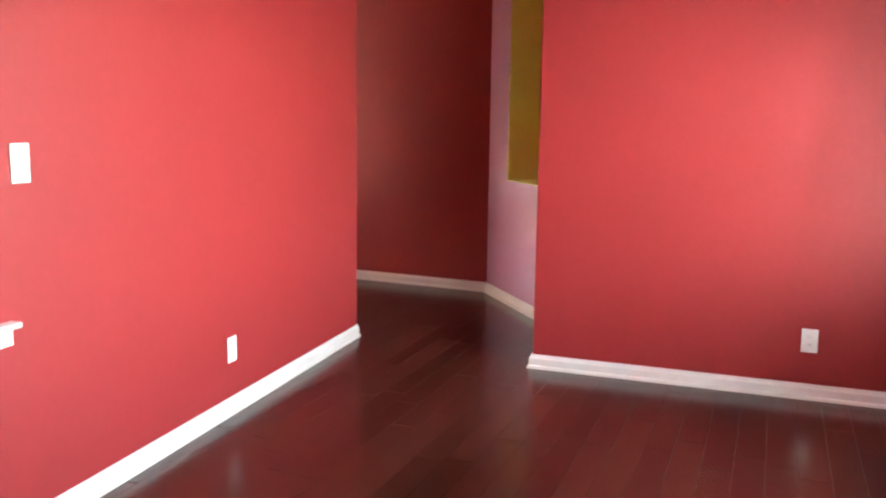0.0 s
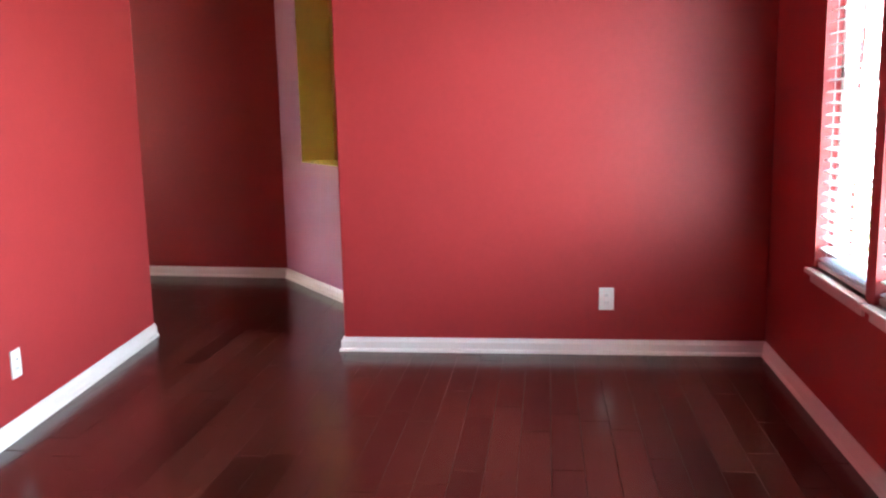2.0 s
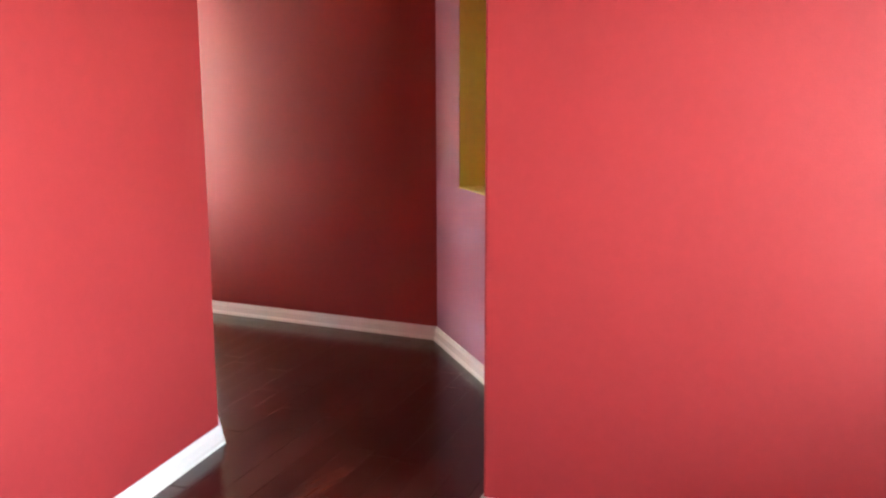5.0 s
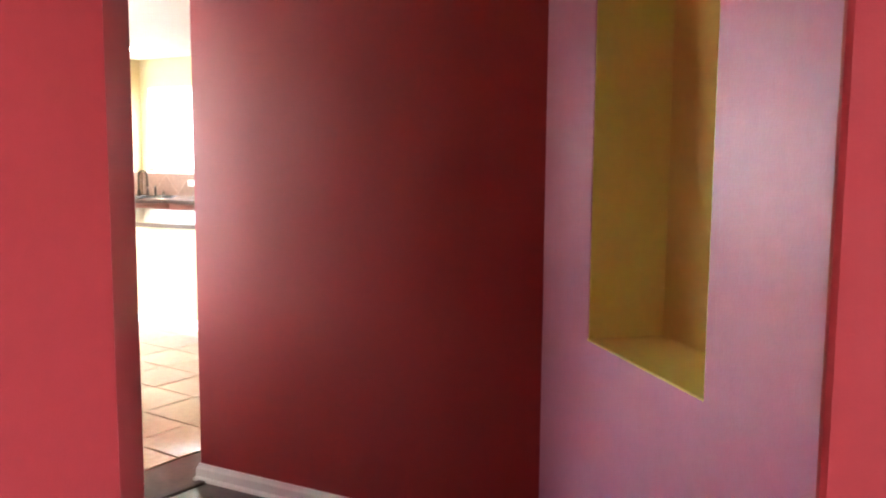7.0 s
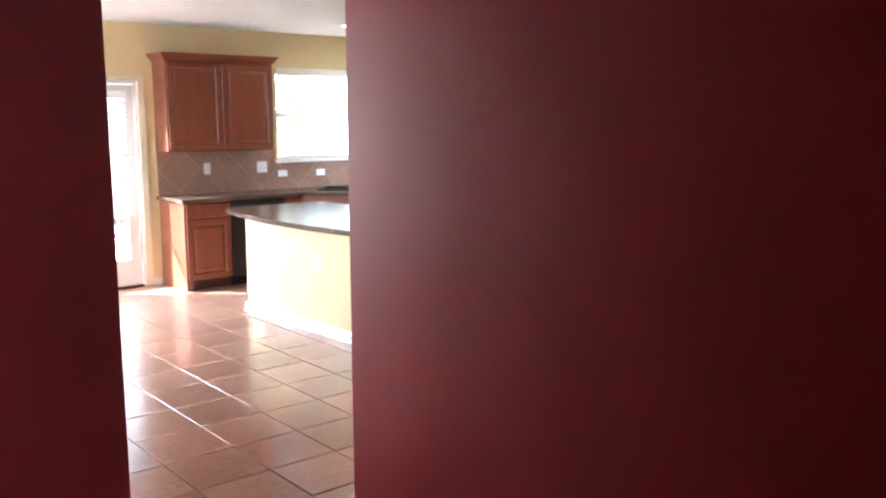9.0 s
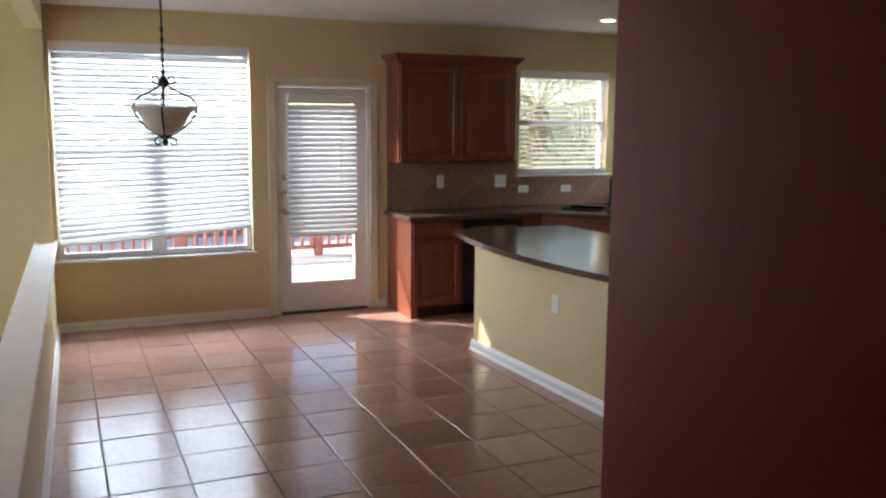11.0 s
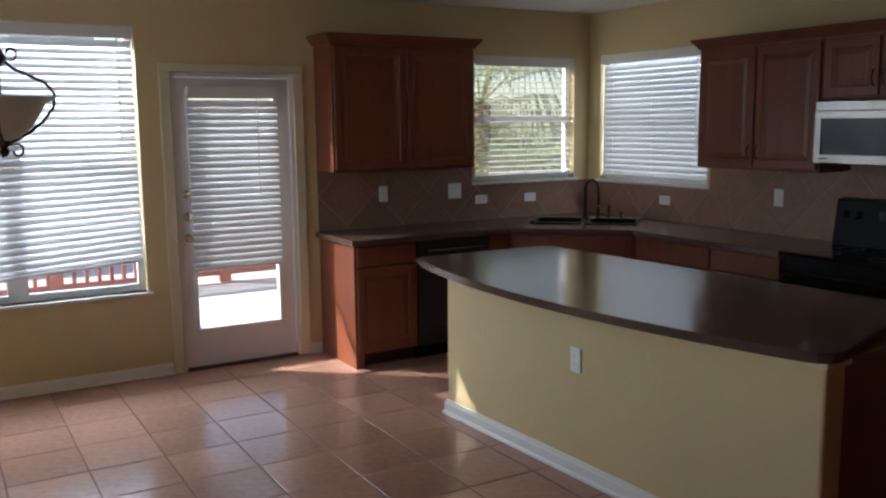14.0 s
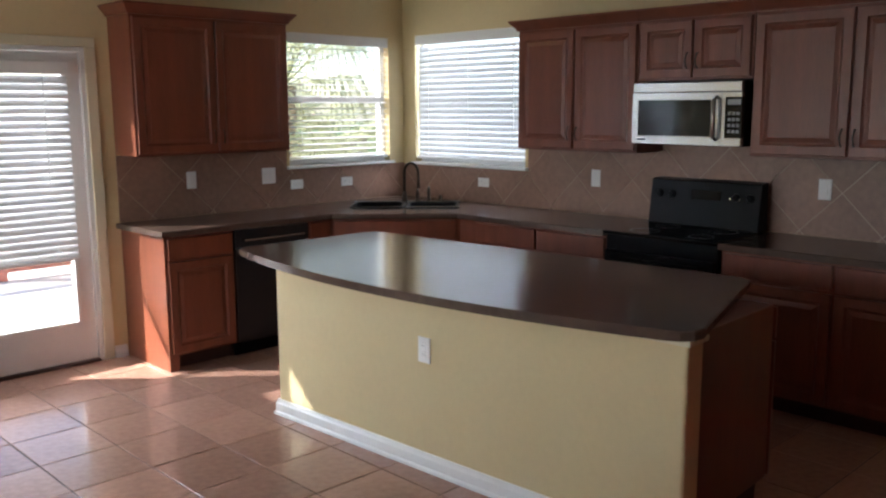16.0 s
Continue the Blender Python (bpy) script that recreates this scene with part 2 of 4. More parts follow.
structure("wall_kitchen_back", wall_with_holes("x", -8.0, 0.15, 0, 0.15, 0, H, [BIG, DOOR, WINB]), YELLOW, "pale yellow painted kitchen wall with windows and a door")
structure("wall_kitchen_right", wall_with_holes("y", SEAM - 0.11, 0, 0, 0.15, 0, H, [WINC]), YELLOW, "pale yellow painted kitchen wall behind the cabinets")
# unseen closing wall; the red keeps its bounce off the island end
structure("wall_kitchen_south", cube(DK.x + 0.12, 0, DK.y - 0.12, DK.y, 0, H), RED, "unseen kitchen wall beside the hall, red to cut bounce light")
# the opening is out of view, added to let fill light in
structure("wall_next_room", wall_with_holes("y", -7.86, 0.15, -8.0, -8.15, 0, H, [(-3.8, -0.6, 0.5, 2.3)]), YELLOW, "pale yellow wall of the adjoining room")
structure("wall_header", prism([(-5.42, 0), (-5.54, 0), (-5.65, -5.5), (-5.53, -5.5)], 2.42, H), YELLOW, "pale yellow header over the half wall opening")
structure("wall_jamb", prism([(-5.42, 0), (-5.54, 0), (-5.541, -0.09), (-5.421, -0.09)], 0.76, 2.42), YELLOW, "narrow pale yellow jamb beside the window")
structure("wall_half", prism([(-5.43, -0.001), (-5.53, -0.001), (-5.655, -5.499), (-5.555, -5.499)], 0, 0.735), YELLOW, "low pale yellow half wall beside the dining corner")
structure("trim_half_wall_cap", prism([(-5.395, 0), (-5.565, 0), (-5.69, -5.495), (-5.52, -5.495)], 0.735, 0.76), WHITE, "white painted cap on the half wall", "trim")
LEFT = cube(-6.9, 0, 0, 0.12, 0, H)
LEFT.transform(LM)
structure("wall_red_left", LEFT, RED, "red painted living room wall")
A0, A1 = LM.translation.xy, (LM @ Vector((0, 0.12, 0))).xy
structure("wall_hall_corner", prism([A0, SB, SB + Vector((-0.10, 0.11)), A1 + Vector((0.0, 0.02))], 0, H), RED, "red painted angled wall end at the hallway")
# unseen extension; its end sets how much side light reaches the hall
structure("wall_hall_left_screen", prism([SB, (-5.70, -5.5), (-5.83, -5.5), SB + Vector((-0.13, 0.06))], 0, H), RED, "red hallway wall extended out of view to screen side light")
structure("wall_red_far", red(cube(RW_U, RW_U + 0.12, 0.025, WW_V, 0, H, 0.010)), RED, "red painted wall with white baseboard")
structure("wall_red_window", red(wall_with_holes("x", -6.6, RW_U + 0.12, WW_V, WW_V - 0.15, 0, H, RWIN)), RED, "red painted wall with tall windows")
structure("wall_red_back", red(cube(-6.75, -6.6, WW_V - 0.15, LW_V + 0.12, 0, H)), RED, "red painted rear wall of the living room")
structure("wall_hall", prism([DK, DG, DG + Vector((0.12, 0.0)), DK + Vector((0.12, 0))], 0, H), RED, "red painted hallway wall ending at the kitchen")
# diagonal wall with the niche
DV = Vector((-0.66, -0.7513))
DN = Vector((-DV.y, DV.x)) * -1          # into the wall
if DN.x < 0:
    DN = -DN
N0, N1, NZ0, NZ1, ND = 0.405, 1.095, 0.93, 2.32, 0.26
DL = 2.45


def dia(a, depth):
    return DG + DV * a + DN * depth


structure("wall_diagonal", prism([dia(0, 0), dia(N0, 0), dia(N0, 0.40), dia(0, 0.12)], 0, H), PINK, "mauve painted diagonal wall beside the niche")
structure("wall_diagonal_end", prism([dia(N1, 0), dia(DL, 0), dia(DL, 0.2), dia(N1, 0.40)], 0, H), PINK, "mauve painted diagonal wall beside the niche")
structure("wall_diagonal_base", prism([dia(N0, 0), dia(N1, 0), dia(N1, 0.40), dia(N0, 0.40)], 0, NZ0), PINK, "mauve painted wall under the niche")
structure("wall_diagonal_head", prism([dia(N0, 0), dia(N1, 0), dia(N1, 0.40), dia(N0, 0.40)], NZ1, H), PINK, "mauve painted wall over the niche")
structure("niche_back", prism([dia(N0, ND), dia(N1, ND), dia(N1, 0.40), dia(N0, 0.40)], NZ0, NZ1), MUSTARD, "mustard yellow back of the wall niche")
structure("niche_side", prism([dia(N0, 0.003), dia(N0 + 0.004, 0.003), dia(N0 + 0.004, ND), dia(N0, ND)], NZ0, NZ1), MUSTARD, "mustard yellow side of the wall niche")
structure("niche_cheek", prism([dia(N1 - 0.004, 0.003), dia(N1, 0.003), dia(N1, ND), dia(N1 - 0.004, ND)], NZ0, NZ1), MUSTARD, "mustard yellow side of the wall niche")
structure("niche_sill", prism([dia(N0, -0.002), dia(N1, -0.002), dia(N1, ND), dia(N0, ND)], NZ0, NZ0 + 0.006), MUSTARD, "mustard yellow sill of the wall niche")
structure("ceiling", prism([(0.15, 0.15), (-8.15, 0.15), (-8.15, -7.86), rw(-6.75, LW_V + 0.12).xy, rw(-6.75, WW_V - 0.15).xy, rw(RW_U + 0.12, WW_V - 0.15).xy, rw(RW_U + 0.12, -0.75).xy, dia(DL, 0.5), dia(0, 0.5), (DK.x + 0.12, SEAM - 0.11), (0.15, SEAM - 0.11)], H, H + 0.15), CEIL, "off-white textured ceiling", "ceiling")
FLOOR_WOOD = structure("floor_wood", prism([rw(-6.75, LW_V + 0.12).xy, rw(-6.75, WW_V - 0.15).xy, rw(RW_U + 0.12, WW_V - 0.15).xy, rw(RW_U + 0.12, -0.75).xy, dia(DL, 0.2), dia(0.9, 0.4), dia(0, 0.3), (DK.x + 0.12, SEAM), (-5.77, SEAM), A1], -0.2, -0.0014), GAP, "dark cherry hardwood plank floor", "floor")
FLOOR_TILE = structure("floor_tile", cube(-8.0, 0, SEAM, 0, -0.2, -0.005), GROUT, "glossy terracotta tiled kitchen floor", "floor")
structure("floor_next_room", cube(-8.0, -5.78, -7.85, SEAM, -0.2, -0.005), GROUT, "terracotta coloured floor of the adjoining room", "floor")
structure("trim_floor_strip", cube(SB.x, DK.x, SEAM - 0.02, SEAM + 0.02, -0.004, 0.008, 0.003), DARKWOOD_SHADE, "dark wooden strip between planks and tiles", "trim")


# ---- baseboards ----
def baseboard(points, height=0.078, depth=0.016, side=1.0):
    """A moulded board along a line of plan points, its body on the left side of the line."""
    bm = bmesh.new()
    pts = [Vector(p) for p in points]
    prof = [(0, 0), (depth + 0.010, 0), (depth + 0.008, 0.012), (depth, 0.020), (depth, height * 0.72), (depth * 0.6, height * 0.86), (depth * 0.35, height), (0, height)]
    rings = []
    for i, p in enumerate(pts):
        d0 = (pts[i] - pts[i - 1]).normalized() if i else (pts[1] - pts[0]).normalized()
        d1 = (pts[i + 1] - pts[i]).normalized() if i < len(pts) - 1 else d0
        n0, n1 = Vector((-d0.y, d0.x)) * side, Vector((-d1.y, d1.x)) * side
        m = (n0 + n1).normalized()
        m = m / max(m.dot(n0), 0.3)
        rings.append([bm.verts.new((p.x + m.x * o, p.y + m.y * o, z)) for o, z in prof])
    k = len(prof)
    for a, b in zip(rings, rings[1:]):
        for j in range(k):
            bm.faces.new((a[j], a[(j + 1) % k], b[(j + 1) % k], b[j]))
    bm.faces.new(rings[0])
    bm.faces.new(rings[-1][::-1])
    return bm


def base(name, points, side=1.0, height=0.078):
    structure(name, baseboard(points, height, side=side), WHITE, "white painted moulded baseboard", "baseboard")


base("baseboard_red_left", [(LM @ Vector((-6.6, 0, 0))).xy, A0, SB, (-5.70, -5.5)], -1)
base("baseboard_red_far", [rw(RW_U + 0.12, 0.025).xy, rw(RW_U, 0.025).xy, rw(RW_U, WW_V).xy, rw(-6.6, WW_V).xy], -1)
base("baseboard_hall", [DK + Vector((0.12, 0)), DK, DG, dia(DL, 0)], -1)
base("baseboard_kitchen", [(-5.43, 0), (-3.68, 0)], -1)
base("baseboard_kitchen_end", [(-2.665, 0), (-2.575, 0)], -1)
base("baseboard_half_wall", [(-5.555, -5.49), (-5.431, -0.03)], -1)

# ---- outside ----
structure("ground", cube(-80, 80, -80, 80, -0.5, -0.25), GRASS, "sunlit lawn round the house", "ground")
structure("patio", cube(-12, 5, 0.15, 6.0, -0.25, -0.06), DECK, "sun-bleached concrete patio behind the house", "pavement")
# inferred wing; its length is set to keep sun off the wide window
structure("wall_house_wing", cube(-8.15, -5.62, 0.15, 1.80, -0.25, 2.9), STUCCO, "pale stucco wing of the house beside the patio")


# ---- wall plates ----
def plate(kind, m, label, w=0.075, h=0.12):
    """A wall plate in the plane x-z that faces -y."""
    e = new("outlet" if kind != "switch" else "light_switch")
    e.matrix_basis = m
    tagged(e, label, "outlet" if kind != "switch" else "light switch", "wall plates")
    part("cover", cube(-w / 2, w / 2, -0.007, 0, -h / 2, h / 2, 0.0025), PLASTIC, e)
    if kind == "switch":
        part("rocker", cube(-0.017, 0.017, -0.011, -0.006, -0.033, 0.033, 0.002), PLASTIC, e)
    elif kind == "double":
        for dx in (-0.023, 0.023):
            part("rocker", cube(dx - 0.016, dx + 0.016, -0.011, -0.006, -0.033, 0.033, 0.002), PLASTIC, e)
    else:
        flat = w > h
        for d in (-0.02, 0.02):
            dx, dz = (d, 0) if flat else (0, d)
            face = part("receptacle", cube(dx - 0.014, dx + 0.014, -0.009, -0.006, dz - 0.014, dz + 0.014, 0.002), PLASTIC, e)
            for q in (-0.006, 0.006):
                ax, az = (dx, dz + q) if flat else (dx + q, dz)
                part("slot", cube(ax - (0.004 if flat else 0.001), ax + (0.004 if flat else 0.001), -0.0095, -0.0085, az - (0.001 if flat else 0.004), az + (0.001 if flat else 0.004)), SLOT, face)
    return e


plate("outlet", LM @ pose(-1.556, 0, 0.302), "white plastic outlet plate on the red wall", 0.078, 0.12)
plate("outlet", RM @ pose(RW_U, -1.396, 0.30, 0, 0, -90), "white plastic outlet plate on the red wall", 0.078, 0.12)
plate("switch", LM @ pose(-2.818, 0, 1.209), "white plastic light switch on the red wall", 0.08, 0.125)
plate("switch", pose(-2.035, -0.009, 1.168), "white rocker switch plate on the backsplash")
plate("double", pose(-1.392, -0.009, 1.162), "white double switch plate on the backsplash", 0.12, 0.12)
plate("outlet", pose(-1.136, -0.009, 1.080), "white horizontal outlet plate on the backsplash", 0.115, 0.072)
plate("outlet", pose(-0.643, -0.009, 1.074), "white horizontal outlet plate on the backsplash", 0.115, 0.072)
plate("outlet", pose(-0.009, -0.955, 1.078, 0, 0, -90), "white horizontal outlet plate on the backsplash", 0.115, 0.072)
plate("switch", pose(-0.009, -2.035, 1.170, 0, 0, -90), "white rocker switch plate on the backsplash")
plate("switch", pose(-0.009, -3.638, 1.190, 0, 0, -90), "white rocker switch plate on the backsplash")
plate("outlet", pose(-2.4553, -2.862, 0.577, 0, 0, -87.7), "white outlet plate on the yellow island")
plate("outlet", pose(-5.453, -1.3, 0.32, 0, 0, 89), "white outlet plate on the low half wall")
# end of a moulded shelf rail on the red wall
e = thing("chair_rail", "short white moulded rail end on the red wall", "trim", at=LM @ Vector((-3.204, 0, 0.656)), turn=15.44)
part("moulding", prism([(-0.3, 0), (0.3, 0), (0.3, -0.02), (0.285, -0.034), (-0.3, -0.034)], 0.0, 0.05), WHITE, e)
part("cap", cube(-0.3, 0.315, -0.046, 0, 0.05, 0.068, 0.004), WHITE, e)


# ---- windows and blinds ----
def window(name, m, w, h, wall=0.15, mullions=0, label="white vinyl window", rail=0.5, sill=True, open_depth=0.07, apron=True):
    """A window in the plane x-z, origin at the opening's lower left; the room lies on the -y side."""
    e = new(name)
    e.matrix_basis = m
    tagged(e, label, "window", kind="structure")
    y0, y1 = open_depth, open_depth + 0.05
    t = 0.045
    part("frame_jamb", cube(0, t, y0, y1, 0, h), VINYL, e)
    part("frame_jamb", cube(w - t, w, y0, y1, 0, h), VINYL, e)
    part("frame_head", cube(t, w - t, y0, y1, h - t, h), VINYL, e)
    part("frame_sill", cube(t, w - t, y0, y1, 0, t), VINYL, e)
    units = [(t, w - t)]
    if mullions:
        c = w / 2
        part("mullion", cube(c - 0.06, c + 0.06, y0, y1, t, h - t), VINYL, e)
        units = [(t, c - 0.06), (c + 0.06, w - t)]
    for a, b in units:
        part("meeting_rail", cube(a, b, y0 + 0.004, y1 - 0.004, h * rail - 0.022, h * rail + 0.022), VINYL, e)
        for z0, z1 in ((t, h * rail - 0.022), (h * rail + 0.022, h - t)):
            pane = part("pane", cube(a, b, y0 + 0.022, y0 + 0.027, z0, z1), GLASS, e)
            pane.visible_shadow = False
    if sill:
        part("window_sill", cube(-0.03, w + 0.03, -0.035, open_depth, -0.022, 0.0, 0.004), WHITE, e)
    if sill and apron:
        part("apron", cube(-0.01, w + 0.01, -0.014, -0.001, -0.06, -0.022, 0.003), WHITE, e)
    return e


def blind(m, w, top, low_left, low_right, tilt, label, pitch=0.045, depth=0.05, wand=0.1):
    """A slatted blind in the plane x-z; its slats hang from the head rail at height top."""
    e = new("window_blind")
    e.matrix_basis = m
    tagged(e, label, "blind", "window blinds")
    part("head_rail", cube(0.004, w - 0.004, -0.03, 0.03, top - 0.055, top, 0.003), BLIND, e)
    part("valance", cube(0.0, w, -0.042, -0.032, top - 0.075, top + 0.004, 0.003), BLIND, e)
    low = (low_left + low_right) / 2
    n = int((top - 0.075 - low - 0.02) / pitch)
    bm = bmesh.new()
    k = 4
    rows_ = []
    for i in range(k + 1):
        y = (i / k - 0.5) * depth
        z = 0.004 * (1 - (2 * i / k - 1) ** 2)
        rows_.append([bm.verts.new((x, y, z + dz)) for x in (0.006, w - 0.006) for dz in (0, 0.0028)])
    for a, b in zip(rows_, rows_[1:]):
        bm.faces.new((a[0], a[2], b[2], b[0]))
        bm.faces.new((a[1], b[1], b[3], a[3]))
    bm.faces.new((rows_[0][0], rows_[0][1], rows_[0][3], rows_[0][2]))
    bm.faces.new((rows_[-1][0], rows_[-1][2], rows_[-1][3], rows_[-1][1]))
    first = part("slat", bm, SLATS, e, smooth=False)
    slope_all = math.degrees(math.atan2(low_right - low_left, w))
    span = top - 0.085 - low
    for i in range(n):
        f = (i + 0.5) / n
        z_mid = top - 0.085 - span * f
        f2 = max(0.0, (f - 0.35) / 0.65)
        s = slope_all * f2
        ob = first if i == 0 else first.copy()
        if i:
            scene.collection.objects.link(ob)
        rot = Euler((radians(tilt + random.uniform(-1.2, 1.2)), 0, 0)).to_matrix().to_4x4()
        ob.matrix_basis = Matrix.Translation((w / 2, 0, z_mid)) @ Matrix.Rotation(radians(-s), 4, "Y") @ rot @ Matrix.Translation((-w / 2, 0, 0))
    rail = part("bottom_rail", cube(0.004, w - 0.004, -0.027, 0.027, -0.011, 0.011, 0.004), BLIND, e)
    rail.matrix_basis = Matrix.Translation((0, 0, low_left)) @ Matrix.Rotation(radians(-slope_all), 4, "Y")
    for fx in (0.12, 0.5, 0.88) if w > 0.9 else (0.2, 0.8):
        zb = low_left + (low_right - low_left) * fx
        part("ladder_cord", tube(bmesh.new(), [(w * fx, -0.028, top - 0.05), (w * fx, -0.028, zb)], 0.0012, 4), BLIND, e)
    part("tilt_wand", tube(bmesh.new(), [(w - wand, -0.05, top - 0.06), (w - wand, -0.05, top - 0.75)], 0.004, 6), PLASTIC, e)
    return e


window("window_1", pose(BIG[0], 0, BIG[2]), BIG[1] - BIG[0], BIG[3] - BIG[2], mullions=1, label="wide white double window with raised blind", apron=False)
blind(pose(BIG[0] + 0.012, 0.035, 0), BIG[1] - BIG[0] - 0.024, BIG[3], 0.708, 0.812, 60, "wide white slatted blind hanging askew")
window("window_2", pose(WINB[0], 0, WINB[2]), WINB[1] - WINB[0], WINB[3] - WINB[2], label="white window over the sink corner", apron=False)
blind(pose(WINB[0] + 0.012, 0.035, 0), WINB[1] - WINB[0] - 0.024, WINB[3], 1.262, 1.262, 6, "white slatted blind with open slats")
window("window_3", pose(0, WINC[1], WINC[2], 0, 0, -90), WINC[1] - WINC[0], WINC[3] - WINC[2], label="white window beside the sink corner", apron=False)
blind(pose(0.035, WINC[1] - 0.012, 0, 0, 0, -90), WINC[1] - WINC[0] - 0.024, WINC[3], 1.25, 1.25, 74, "white slatted blind with closed slats")
for i, r in enumerate(RWIN):
    window("window_%d" % (4 + i), RM @ pose(r[1], WW_V, r[2], 0, 0, 180), r[1] - r[0], r[3] - r[2], label="tall white window in the red wall", sill=True)
    blind(RM @ pose(r[1] - 0.012, WW_V - 0.035, 0, 0, 0, 180), r[1] - r[0] - 0.024, r[3], r[2] + 0.02, r[2] + 0.02, 8, "white slatted blind in the red room window")
# unseen window, added as an opening for the fill light
window("window_7", pose(-8.0, -3.8, 0.5, 0, 0, 90), 3.2, 1.8, mullions=1, label="unseen wide white window added to light the island side")

# sky light that enters by the windows
window_light("window_light_dining", (-4.6, 0.142, 1.55), (0, -1, -0.15), 1.48, 1.40, 46)
window_light("window_light_door", (-3.18, 0.16, 1.42), (0, -1, -0.1), 0.56, 0.80, 1.8)
window_light("window_light_sink", (0.142, -0.77, 1.74), (-1, 0, -0.15), 1.12, 0.95, 15)
for r in RWIN:
    p = rw((r[0] + r[1]) / 2, WW_V - 0.142, (r[2] + r[3]) / 2)
    # 0.35 W goes to the added unseen window
    window_light("window_light_red", p, RM.to_3x3() @ Vector((0, 1, 0.12)), r[1] - r[0] - 0.08, 1.4, 2.5 if r[1] - r[0] < 1 else 0.35)
# added fill lamp that brightens the island face and floor from the left
window_light("window_light_adjoining", (-8.142, -2.2, 1.4), (1, 0, -0.1), 3.0, 1.7, 10)

# ---- the patio door ----
structure("trim_door_left", cube(-3.677, -3.607, -0.018, -0.001, 0, 2.06, 0.004), CREAM, "cream moulded door casing", "trim")
structure("trim_door_right", cube(-2.737, -2.667, -0.018, -0.001, 0, 2.06, 0.004), CREAM, "cream moulded door casing", "trim")
structure("trim_door_head", cube(-3.677, -2.667, -0.018, -0.001, 2.06, 2.12, 0.004), CREAM, "cream moulded door casing", "trim")
structure("trim_door_jamb", wall_with_holes("x", -3.610, -2.734, 0.0, 0.14, 0, 2.058, [(-3.580, -2.764, -0.01, 2.03)]), WHITE, "white door jamb and stop", "trim")
structure("trim_threshold", cube(-3.580, -2.764, -0.02, 0.14, 0.0, 0.016, 0.004), DARKWOOD_SHADE, "dark worn door threshold", "trim")
door = new("door_1")
door.matrix_basis = pose(0, 0.02, 0)
tagged(door, "white patio door with glass and a half-raised blind", "door", kind="structure")
DG0, DG1, DGZ0, DGZ1 = -3.477, -2.887, 0.288, 1.93
part("panel", wall_with_holes("x", -3.575, -2.769, 0, 0.045, 0.018, 2.026, [(DG0, DG1, DGZ0, DGZ1)]), WHITE, door)
for a, b, c, d in ((DG0 - 0.02, DG1 + 0.02, DGZ0 - 0.03, DGZ0), (DG0 - 0.02, DG1 + 0.02, DGZ1, DGZ1 + 0.03), (DG0 - 0.03, DG0, DGZ0, DGZ1), (DG1, DG1 + 0.03, DGZ0, DGZ1)):
    part("glazing_bead", cube(a, b, -0.012, 0.0, c, d, 0.004), WHITE, door)
pane = part("pane", cube(DG0, DG1, 0.02, 0.026, DGZ0, DGZ1), GLASS, door)
pane.visible_shadow = False
for z, nm in ((1.236, "deadbolt"), (1.085, "deadbolt"), (0.936, "door_knob")):
    bm = bmesh.new()
    lathe(bm, [(0.028, 0), (0.030, 0.006), (0.022, 0.010), (0.011, 0.014), (0.011, 0.030), (0.024, 0.040), (0.028, 0.052), (0.022, 0.062), (0.006, 0.066)] if nm == "door_knob" else [(0.028, 0), (0.030, 0.008), (0.024, 0.016), (0.012, 0.018), (0.010, 0.026)], segments=16)
    bm.transform(Matrix.Translation((-3.527, 0.0, z)) @ Matrix.Rotation(radians(90), 4, "X"))
    part(nm, bm, BRASS, door, smooth=True)
for z in (0.25, 1.05, 1.82):
    part("hinge", tube(bmesh.new(), [(-2.766, -0.006, z - 0.045), (-2.766, -0.006, z + 0.045)], 0.007, 8), PLASTIC, door)
blind(pose(DG0 - 0.03, -0.012, 0), DG1 - DG0 + 0.06, DGZ1 + 0.03, 0.714, 0.714, 64, "white slatted blind half raised on the door", wand=0.17)


# ---- cabinets ----
def panel_door(w, h, flat=False):
    """A raised-panel door front, lower left at the origin, facing -y, 20 mm thick."""
    bm = bmesh.new()
    rings = [(0, 0), (0, -0.016), (0.004, -0.020)]
    if not flat:
        rings += [(0.052, -0.020), (0.058, -0.014), (0.064, -0.011), (0.070, -0.011), (0.094, -0.018)]
    loops = [[bm.verts.new((x, y, z)) for x, z in ((i, i), (w - i, i), (w - i, h - i), (i, h - i))] for i, y in rings]
    for a, b in zip(loops, loops[1:]):
        for k in range(4):
            bm.faces.new((a[k], a[(k + 1) % 4], b[(k + 1) % 4], b[k]))
    bm.faces.new(loops[-1])
    bm.faces.new(loops[0][::-1])
    return bm


def front(parent, kind, x, z, w, h, y, pull=None):
    ob = part("door" if kind == "door" else "drawer", panel_door(w, h, flat=kind == "drawer"), WOOD, parent)
    ob.location = (x, y, z)
    if pull is not None:
        px, pz = pull
        part("handle", tube(bmesh.new(), [(px, -0.018, pz - 0.045), (px, -0.034, pz - 0.04), (px - 0.003, -0.044, pz), (px, -0.034, pz + 0.04), (px, -0.018, pz + 0.045)], 0.0045, 8), BRONZE, ob, "dark bronze bow handle")
    return ob


